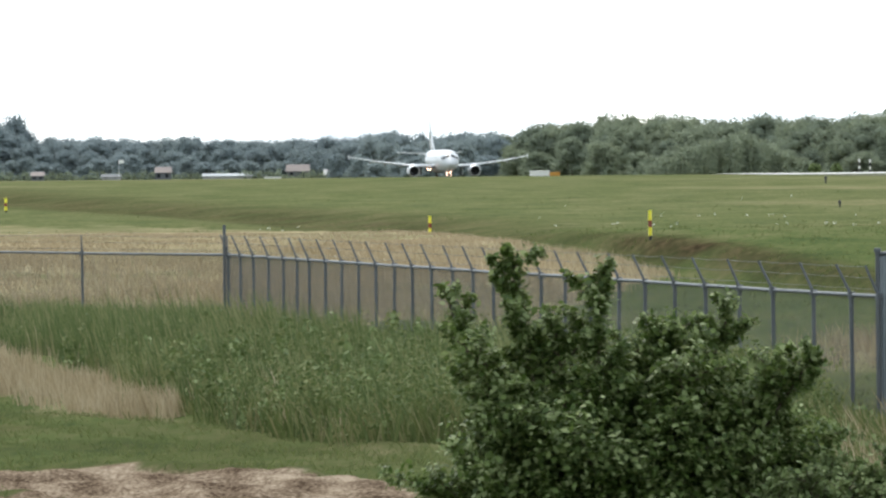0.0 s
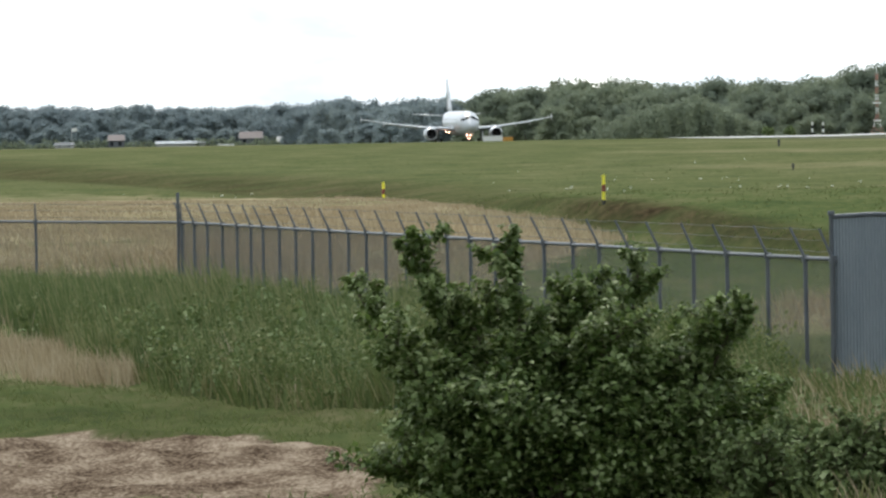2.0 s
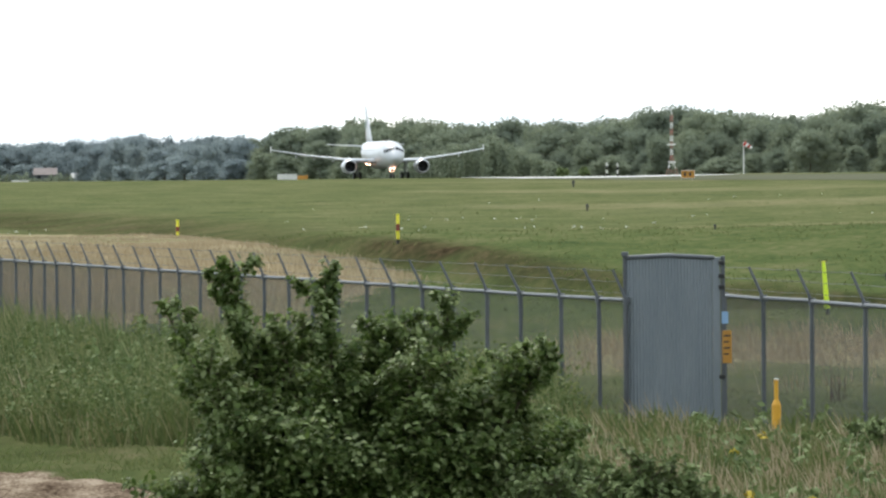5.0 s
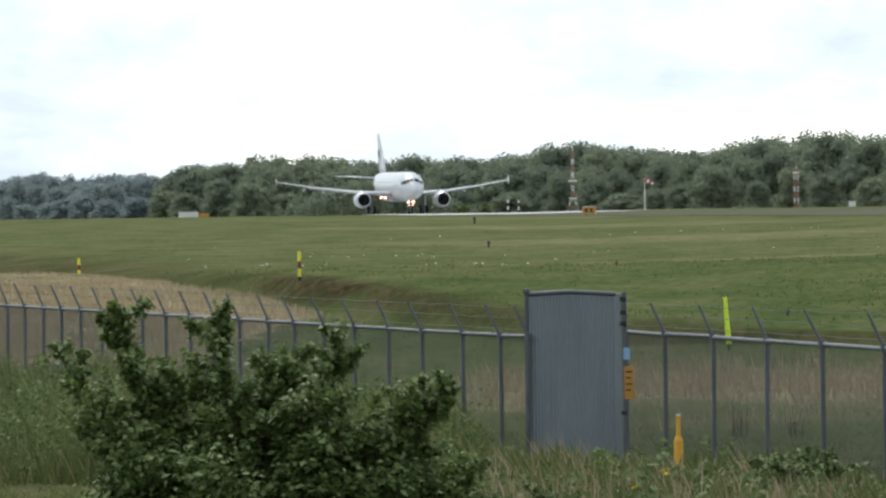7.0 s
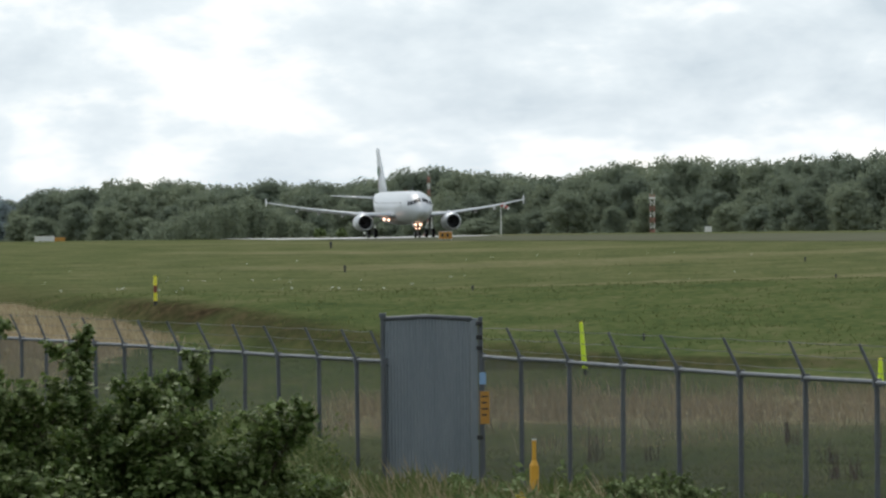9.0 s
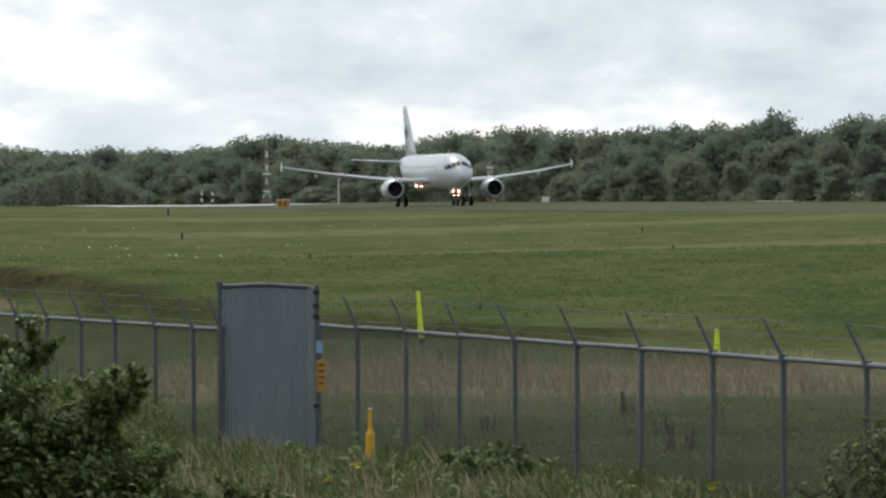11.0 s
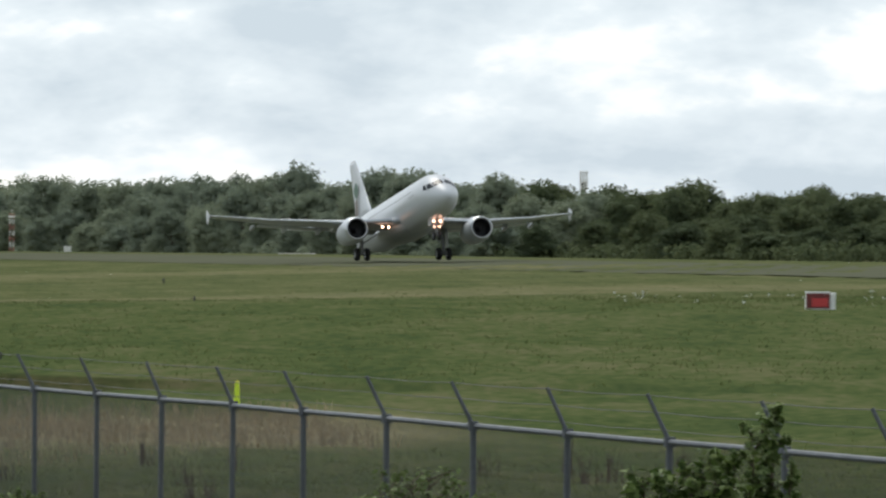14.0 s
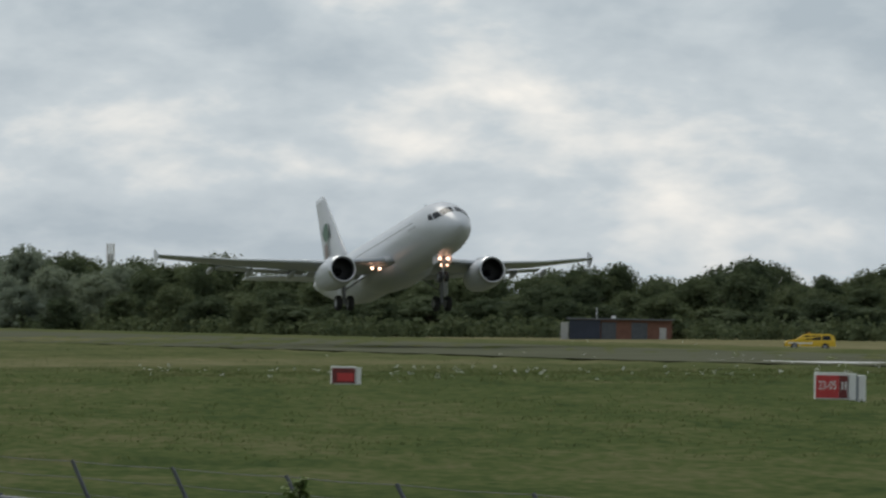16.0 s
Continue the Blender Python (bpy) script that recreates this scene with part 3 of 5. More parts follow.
        # tailplane
        part("tailplane", wing_skin([(-13.5, s * 0.5, 5.15, 3.6, 0.10), (-17.3, s * 6.2, 5.55, 1.5, 0.09)]), M["plane_white"], jet, "white tailplane", True)
        # engine
        c = (0, s * 5.75, 2.0)
        nac = part("engine", lathe([(6.62, 0.92), (6.55, 1.0), (6.3, 1.07), (5.6, 1.14), (4.6, 1.16), (3.4, 1.10), (2.5, 0.97), (2.0, 0.86), (2.0, 0.80), (3.2, 0.90)], 32, c), M["plane_white"], jet, "white engine nacelle", True)
        part("inlet_lip", lathe([(6.30, 1.075), (6.56, 1.005), (6.645, 0.93), (6.58, 0.865), (6.3, 0.84)], 32, c), M["bare_metal"], nac, "bare metal inlet lip", True)
        part("inlet_duct", lathe([(6.32, 0.842), (5.3, 0.83), (5.25, 0.30), (5.25, 0.0)], 32, c), M["inlet"], nac, "dark engine inlet", True)
        part("spinner", lathe([(5.75, 0.0), (5.65, 0.10), (5.4, 0.24), (5.26, 0.28)], 20, c), M["inlet"], nac, smooth=True)
        part("exhaust", lathe([(2.6, 0.62), (1.2, 0.50), (0.7, 0.30), (0.3, 0.02)], 20, c), M["gear_metal"], nac, smooth=True)
        part("pylon", loft([[(x0, c[1] - 0.16, z0), (x0, c[1] + 0.16, z0), (x1, c[1] + 0.10, z1), (x1, c[1] - 0.10, z1)] for x0, z0, x1, z1 in [(5.4, 3.12, 5.2, 3.22), (3.4, 3.1, 3.3, 3.45), (0.2, 2.7, 0.2, 3.1)]]), M["plane_white"], nac)
        # main gear
        gear = part("main_gear", rod((0, s * 3.8, 0.55), (0.1, s * 3.75, 2.9), 0.13, 0.17, 12), M["gear_metal"], jet, "steel main landing gear")
        part("side_stay", rod((0.0, s * 3.75, 1.5), (0.1, s * 2.2, 2.5), 0.06, None, 8), M["gear_metal"], gear)
        part("axle", rod((0, s * 3.25, 0.56), (0, s * 4.35, 0.56), 0.09, None, 10), M["gear_metal"], gear)
        part("gear_door", box(-0.45, s * 4.12 - 0.03, 1.15, 0.5, s * 4.12 + 0.03, 2.75, 0.02), M["plane_white"], gear)
        for dy in (-0.46, 0.46):
            wheel(gear, "wheel", 0, s * 3.8 + dy, 0.57, 0.57, 0.42)
        # landing lamps near the wing root
        for y, z in ((2.45, 2.30), (2.95, 2.38)) if s < 0 else ():
            bm = bmesh.new()
            bmesh.ops.create_uvsphere(bm, u_segments=12, v_segments=8, radius=0.105)
            bmesh.ops.translate(bm, vec=(5.0 - (y - 2.45) * 0.6, s * y, z), verts=bm.verts)
            part("landing_lamp", bm, M["lamp"], jet, "glowing landing lamp", True)
    # fin
    fin = [(-10.2, 5.6, 6.6, 0.09), (-11.6, 6.6, 5.7, 0.09), (-16.3, 11.4, 2.55, 0.08), (-16.75, 11.76, 2.1, 0.07)]
    f = part("fin", loft([[(lx - b, u, z) for b, u in aerofoil(c, th)] for lx, z, c, th in fin]), M["plane_white"], jet, "white fin with a green and brown emblem", True)
    for s in (1, -1):
        # emblem: round green crown over a brown stem
        k = 18
        ring = [(-15.7 - 0.0 + 0.72 * math.cos(2 * math.pi * i / k) * (1 + 0.16 * math.sin(5 * i)), s * (0.285 - 0.02 * math.cos(2 * math.pi * i / k)), 8.7 + 0.72 * math.sin(2 * math.pi * i / k)) for i in range(k)]
        part("emblem_crown", (ring, [tuple(range(k))]), M["logo_green"], f, "green emblem")
        stem = [(-15.2, s * 0.29, 6.5), (-16.0, s * 0.28, 6.3), (-16.2, s * 0.28, 7.75), (-15.5, s * 0.29, 7.95)]
        part("emblem_stem", (stem, [(0, 1, 2, 3)]), M["logo_brown"], f, "brown emblem")
    # nose gear
    ng = part("nose_gear", rod((12.64, 0, 0.4), (12.9, 0, 2.3), 0.09, 0.12, 12), M["gear_metal"], jet, "steel nose landing gear")
    part("axle", rod((12.64, -0.35, 0.39), (12.64, 0.35, 0.39), 0.06, None, 8), M["gear_metal"], ng)
    part("drag_stay", rod((12.75, 0, 1.2), (11.6, 0, 2.2), 0.05, None, 8), M["gear_metal"], ng)
    for dy in (-0.25, 0.25):
        wheel(ng, "wheel", 12.64, dy, 0.39, 0.39, 0.24)
        part("gear_door", box(12.0, dy * 2.1 - 0.02, 1.35, 13.3, dy * 2.1 + 0.02, 2.1, 0.01), M["plane_white"], ng)
    for y, z, r in ((-0.30, 1.66, 0.10), (0.30, 1.66, 0.10), (-0.24, 1.18, 0.065), (0.24, 1.18, 0.065)):
        bm = bmesh.new()
        bmesh.ops.create_uvsphere(bm, u_segments=12, v_segments=8, radius=r)
        bmesh.ops.translate(bm, vec=(13.02, y, z), verts=bm.verts)
        part("taxi_lamp", bm, M["lamp"], ng, "glowing nose lamp", True)
        part("lamp_bracket", rod((12.8, 0, z), (13.0, y, z), 0.03, None, 6), M["gear_metal"], ng)
    part("antenna", box(9.0, -0.02, 5.95, 9.3, 0.02, 6.35, 0.008), M["plane_grey"], body)
    part("beacon", rod((4.0, 0, 5.9), (4.0, 0, 6.1), 0.1, 0.05, 10), M["red"], body)
    return jet


JET = build_airliner()


# ---- the perimeter fence ----
RAIL = 2.0


def rail_z(p):
    return RAIL + float(side_lift(p.x))


def fence_run(name, a, b, posts, lean, label, far=False):
    """A chain-link fence along posts (fractions of the line from a to b): posts with leaning arms, a top rail, mesh and barbed wires."""
    f = new(name)
    tagged(f, label, "fence")
    a, b = Vector((*a, 0)), Vector((*b, 0))
    d = (b - a).normalized()
    spots = []
    for q in posts:
        p = a + (b - a) * q
        spots.append(Vector((p.x, p.y, gz(p.x, p.y))))
    for i, p in enumerate(spots):
        tip = Vector((*lean, 0)) * 0.26 + Vector((0, 0, 0.46))
        if name == "side_fence":
            tip = Vector((0, 0, 0.42))
        jit = Vector((random.uniform(-0.02, 0.02), random.uniform(-0.02, 0.02), 0))
        post = part("post", rod(p + Vector((0, 0, -0.3)), Vector((p.x, p.y, rail_z(p) + 0.02)) + jit, 0.034, None, 10), M["steel"], f)
        part("arm", rod(Vector((p.x, p.y, rail_z(p))) + jit, Vector((p.x, p.y, rail_z(p))) + tip + jit * 2, 0.023, 0.018, 6), M["steel"], post)
        part("clamp", rod(Vector((p.x, p.y, rail_z(p) - 0.05)) + jit, Vector((p.x, p.y, rail_z(p) + 0.05)) + jit, 0.058, None, 8), M["steel"], post)
    for p, q in zip(spots, spots[1:]):
        sag = Vector((0, 0, random.uniform(-0.012, 0.012)))
        part("top_rail", rod((p.x, p.y, rail_z(p)), Vector((q.x, q.y, rail_z(q))) + sag, 0.030, None, 8), M["steel"], f)
    # barbed wires along the arms
    for k in (0.25, 0.62, 0.97):
        off = (Vector((*lean, 0)) * 0.26 + Vector((0, 0, 0.46))) * k if name != "side_fence" else Vector((0, 0, 0.42 * k))
        line = []
        for p, q in zip(spots, spots[1:]):
            line += [Vector((p.x, p.y, rail_z(p))) + off, Vector(((p.x + q.x) / 2, (p.y + q.y) / 2, (rail_z(p) + rail_z(q)) / 2 - 0.012)) + off]
        line.append(Vector((spots[-1].x, spots[-1].y, rail_z(spots[-1]))) + off)
        across = Vector((-d.y, d.x, 0))
        part("barbed_wire", loft([[p + (across * c + Vector((0, 0, s))) * 0.004 for c, s in ((1, 0), (0, 1), (-1, 0), (0, -1))] for p in line]), M["wire"], f)
    # diamond mesh: two sets of slanted wires
    verts, faces = [], []
    length = (b - a).length
    step, h, r = 0.055, RAIL - 0.06, 0.0017
    side = Vector((-d.y, d.x, 0))
    for sense in (1, -1):
        for i in range(int((length + h) / step)):
            s0 = i * step - (h if sense > 0 else 0)
            s1 = s0 + sense * h
            lo, hi = (s0, 0.04), (s1, 0.04 + h)
            pts = []
            for s, z in (lo, hi):
                pts.append((s, z))
            (sa, za), (sb, zb) = pts
            cut = lambda s: min(max(s, 0), length)
            ca, cb = cut(sa), cut(sb)
            if abs(cb - ca) < 0.02:
                continue
            za2 = za + (zb - za) * (ca - sa) / (sb - sa)
            zb2 = za + (zb - za) * (cb - sa) / (sb - sa)
            pa, pb = a + d * ca, a + d * cb
            ga, gb = gz(pa.x, pa.y), gz(pb.x, pb.y)
            base = len(verts)
            for p, z in ((Vector((pa.x, pa.y, max(za2, 0) + rail_z(pa) - RAIL + (ga + RAIL - rail_z(pa)) * (1 - za2 / 2))), 0), (Vector((pb.x, pb.y, zb2 + rail_z(pb) - RAIL + (gb + RAIL - rail_z(pb)) * (1 - zb2 / 2))), 0)):
                verts += [p + d * r + side * 0.002 * sense, p - d * r + side * 0.002 * sense, p + side * (r * 1.7 + 0.002 * sense)]
            faces += [(base, base + 1, base + 4, base + 3), (base + 1, base + 2, base + 5, base + 4), (base + 2, base, base + 3, base + 5)]
    part("chain_link", mesh_of("chain_link", verts, faces, M["wire"]), None, f, "woven wire mesh")
    return f


def on_line(azimuths, a, b):
    """Fractions of the line from a to b at which it lies in the given directions."""
    out = []
    for az in azimuths:
        t = math.tan(radians(az))
        out.append((t * a[1] - a[0]) / ((b[0] - a[0]) - t * (b[1] - a[1])))
    return out


FAR_POSTS = [-4.18, -4.095, -4.0, -3.90, -3.815, -3.73, -3.626, -3.523, -3.412, -3.294, -3.179, -3.057, -2.931, -2.80, -2.66, -2.525, -2.377, -2.218, -2.062, -1.889, -1.711, -1.534, -1.338, -1.138,
             -0.924, -0.695, -0.436, -0.184]
NEAR_POSTS = [0.885, 1.20, 1.545, 1.92, 2.32, 2.737, 3.205, 3.676, 4.218, 4.79, 5.392, 6.065, 6.82, 7.58, 8.45, 9.4]


def build_fences():
    near_start = (1.45, 131.6)
    fence_run("perimeter_fence", FENCE_CORNER, FENCE_GATE, [0.0] + on_line(FAR_POSTS, FENCE_CORNER, FENCE_GATE) + [0.998], (-0.8, 0.25), "galvanised chain-link fence with leaning barbed-wire arms")
    fence_run("perimeter_fence", near_start, FENCE_END, [0.0] + on_line(NEAR_POSTS, near_start, FENCE_END) + [1.0], (-0.82, 0.2), "galvanised chain-link fence with barbed wire beside the gate")
    fence_run("side_fence", FENCE_CORNER, (-38.6, 240.0), [0.0, 0.165, 0.33, 0.5, 0.67, 0.84, 1.0], (0, 0), "chain-link fence across dry grass")
    c = Vector((*FENCE_CORNER, gz(*FENCE_CORNER)))
    tagged(part("corner_post", rod(c + Vector((-0.09, 0.05, -0.3)), c + Vector((-0.09, 0.05, 2.45)), 0.036, None, 10), M["steel"]), "tall steel corner post of the fence", "post")


build_fences()


def build_gate():
    """The corrugated panel standing in the fence, with its hinge post."""
    x0, y0 = -0.02, 129.2
    z0 = gz(x0, y0)
    g = thing("gate_panel", pose(x0, y0, z0, 0, 0, -1.0), "tall grey corrugated metal panel in the fence", "gate")
    n, w, h = 27, 1.27, 2.68
    verts, faces = [], []
    for i in range(n * 4 + 1):
        x = w * i / (n * 4)
        d = 0.010 if (i % 4) in (1, 2) else 0.0
        top = h - 0.02 - 0.03 * abs(x - w * 0.5)
        for back in (0.0, 0.012):
            verts += [(x, -d + back, -0.1), (x, -d + back, top)]
    for i in range(n * 4):
        a = i * 4
        faces += [(a, a + 4, a + 5, a + 1), (a + 2, a + 3, a + 7, a + 6)]
    part("corrugated_sheet", (verts, faces), M["panel"], g)
    part("frame_post", box(-0.05, -0.03, -0.2, 0.0, 0.04, h + 0.03, 0.008), M["steel"], g)
    bm = rod((-0.05, 0.0, h - 0.02), (0.62, 0.0, h + 0.01), 0.035, None, 8)
    part("top_tube", rod((0.62, 0.0, h + 0.01), (1.30, 0.0, h - 0.03), 0.035, None, 8, bm), M["steel"], g)
    part("cap", box(-0.07, -0.05, h + 0.0, 0.03, 0.05, h + 0.07, 0.012), M["steel"], g)
    part("end_panel", box(1.272, -0.02, -0.1, 1.385, 0.05, h - 0.02, 0.01), M["panel"], g)
    hinge_post = part("hinge_post", box(1.392, -0.04, -0.2, 1.455, 0.05, h + 0.0, 0.01), M["steel"], g)
    for z in (2.58, 2.38, 2.22, 0.9):
        part("hinge", box(1.36, -0.075, z - 0.03, 1.45, -0.03, z + 0.03, 0.008), M["black"], hinge_post)
    part("notice_disc", box(1.40, -0.062, 1.68, 1.50, -0.045, 1.86, 0.02), M["light_blue"], g, "pale blue notice plate")
    sign = part("warning_sign", box(1.41, -0.064, 1.10, 1.545, -0.044, 1.58, 0.006), M["orange"], g, "orange warning sign")
    for k in range(4):
        part("lettering", box(1.43, -0.069, 1.49 - k * 0.09, 1.525 - 0.02 * (k % 2), -0.066, 1.515 - k * 0.09), M["black"], sign)


build_gate()


def marker(az, d, h, w, red, label, lean=0.0):
    """A small yellow marker post, with a dark red band where it has one."""
    x, y, z = at(az, d)
    m = thing("marker_post", pose(x, y, z, 0, lean, 0), label, "marker post", "airfield markers")
    part("foot", rod((0, 0, -0.2), (0, 0, 0.14), w * 0.42, None, 10), M["black"], m)
    if red:
        part("sleeve", rod((0, 0, 0.14), (0, 0, h * 0.42), w / 2, None, 12), M["yellow"], m)
        part("band", rod((0, 0, h * 0.42), (0, 0, h * 0.66), w / 2 + 0.004, None, 12), M["band_red"], m, "dark red band")
        part("sleeve", rod((0, 0, h * 0.66), (0, 0, h), w / 2, None, 12), M["yellow"], m)
    else:
        part("sleeve", rod((0, 0, 0.14), (0, 0, h), w / 2 * 1.25, w / 2 * 0.8, 12), M["lime"], m)
        part("cap", rod((0, 0, h), (0, 0, h + 0.03), w / 2 * 0.85, w / 2 * 0.6, 12), M["yellow"], m)
    return m


marker(-1.50, 314, 1.04, 0.125, True, "yellow marker post with a dark red band by the ditch")
marker(-2.94, 345, 0.80, 0.115, True, "yellow marker post with a dark red band in the grass")
marker(-5.71, 640, 1.05, 0.20, True, "yellow marker post with a red band far off")
marker(1.305, 205, 1.22, 0.105, False, "leaning lime-yellow marker post behind the fence", -4)
marker(3.235, 190, 0.60, 0.11, False, "lime-yellow marker post behind the fence")


def build_stake():
    """The amber cable marker in front of the fence."""
    x, y, z = at(0.965, 118)
    s = thing("cable_marker", pose(x, y, z, 0, 0, 0), "amber plastic cable marker in tall weeds", "marker")
    bm = rod((0, 0, -0.1), (0, 0, 0.72), 0.062, None, 12)
    rod((0, 0, 0.72), (0, 0, 0.80), 0.062, 0.028, 12, bm)
    part("base_tube", bm, M["amber"], s)
    part("stem", rod((0, 0, 0.78), (0, 0, 1.06), 0.03, None, 10), M["amber"], s)
    part("cap", rod((0, 0, 1.06), (0, 0, 1.08), 0.034, None, 10), M["white"], s)


build_stake()


def build_stubs():
    """Small dark edge lamps and stubs standing in the grass."""
    for az, d, h in ((1.69, 236, 0.20), (0.575, 345, 0.24), (-0.26, 620, 0.5), (2.75, 610, 0.35), (-0.35, 900, 0.7), (2.95, 355, 0.2)):
        x, y, z = at(az, d)
        s = thing("edge_lamp", pose(x, y, z), "small dark edge lamp on a stub in the grass", "lamp", "edge lamps")
        part("stub", rod((0, 0, -0.1), (0, 0, h * 0.6), h * 0.13, None, 8), M["black"], s)
        part("lamp_head", rod((0, 0, h * 0.6), (0, 0, h), h * 0.26, h * 0.15, 10), M["black"], s)


build_stubs()


# mast red with the haze of distance put into its colour
M["mast_red"] = material("red mast paint paled for haze", [(0.40, 0.17, 0.14), (0.50, 0.23, 0.19)], 0.6, scale=3)


def lattice_mast(az, d, h, foot, bands, label, arms=()):
    """A lattice mast with red and white bands."""
    x, y, z = at(az, d)
    m = thing("mast", pose(x, y, z), label, "mast", "airfield masts")
    n = bands
    for i in range(n):
        z0, z1 = h * i / n, h * (i + 1) / n
        w0, w1 = (max(0.16, foot * (1 - 3.2 * z_ / h)) if foot > 0.5 else foot for z_ in (z0, z1))
        bm = None
        for sx in (-1, 1):
            for sy in (-1, 1):
                bm = rod((sx * w0, sy * w0, z0), (sx * w1, sy * w1, z1), 0.045, None, 5, bm)
            rod((-sx * w0, -w0, z0), (sx * w1, -w1, z1), 0.03, None, 4, bm)
            rod((-w0, -sx * w0, z0), (-w1, sx * w1, z1), 0.04, None, 4, bm)
        part("section", bm, M["mast_red"] if i % 2 == 0 else M["white"], m)
    for zz, w in arms:
        part("platform", box(-w, -w, zz - 0.12, w, w, zz + 0.12, 0.02), M["white"], m)
    part("tip_rod", rod((0, 0, h), (0, 0, h * 1.12), 0.05, 0.03, 6), M["white"], m)
    return m


def build_masts():
    lattice_mast(0.295, 1250, 8.6, 0.9, 9, "red and white lattice mast with small platforms", ((1.9, 0.55), (4.4, 0.6)))
    lattice_mast(1.755, 1180, 5.4, 0.28, 7, "slim red and white lattice mast", ((4.9, 0.42),))
    for az in (-0.13, -0.06):
        x, y, z = at(az, 1400)
        p = thing("striped_pole", pose(x, y, z), "short striped pole beyond the runway", "pole", "striped poles")
        for i in range(5):
            part("segment", rod((0, 0, i * 0.55), (0, 0, (i + 1) * 0.55), 0.16, None, 8), M["black" if i % 2 else "white"], p)
    x, y, z = at(0.765, 1150)
    w = thing("windsock", pose(x, y, z), "red and white windsock on a thin pole", "windsock")
    part("pole", rod((0, 0, 0), (0, 0, 4.2), 0.07, 0.05, 8), M["white"], w)
    for i in range(4):
        a, b = Vector((0.05 + i * 0.26, 0, 4.1 - i * 0.16)), Vector((0.05 + (i + 1) * 0.26, 0, 4.1 - (i + 1) * 0.16))
        part("sleeve", rod(a, b, 0.30 - i * 0.035, 0.27 - i * 0.035, 12), M["red" if i % 2 == 0 else "white"], w)


build_masts()


def text_mesh(body, size, depth=0.004):
    cu = bpy.data.curves.new("text", "FONT")
    cu.body, cu.size, cu.extrude, cu.align_x, cu.align_y = body, size, depth, "CENTER", "CENTER"
    ob = bpy.data.objects.new("text", cu)
    scene.collection.objects.link(ob)
    me = bpy.data.meshes.new_from_object(ob.evaluated_get(bpy.context.evaluated_depsgraph_get()))
    bpy.data.objects.remove(ob)
    return me


def sign_box(az, d, w, h, depth, face, turn, label, words="", extra=False):
    x, y, z = at(az, d)
    s = thing("runway_sign", pose(x, y, z, 0, 0, turn - az), label, "sign", "runway signs")
    part("cabinet", box(-w / 2, 0, 0.10, w / 2, depth, h, 0.015), M["white"], s)
    part("face", box(-w / 2 + 0.03, -0.012, 0.14, w / 2 - 0.03, -0.002, h - 0.05, 0.004), M[face], s)
    for sx in (-0.38, 0.38):
        part("leg", rod((sx * w, depth / 2, -0.1), (sx * w, depth / 2, 0.12), 0.03, None, 8), M["steel"], s)
    if words:
        me = text_mesh(words, h * 0.62)
        me.materials.append(M["white"])
        t = part("words", me, None, s)
        t.matrix_basis = pose(-w * 0.10, -0.020, h * 0.54, 90, 0, 0) @ Matrix.Diagonal((0.80, 1, 1, 1))
    return s


M["dark_red"] = material("dark sign red", [(0.13, 0.02, 0.02), (0.20, 0.04, 0.035)], 0.5, scale=3)


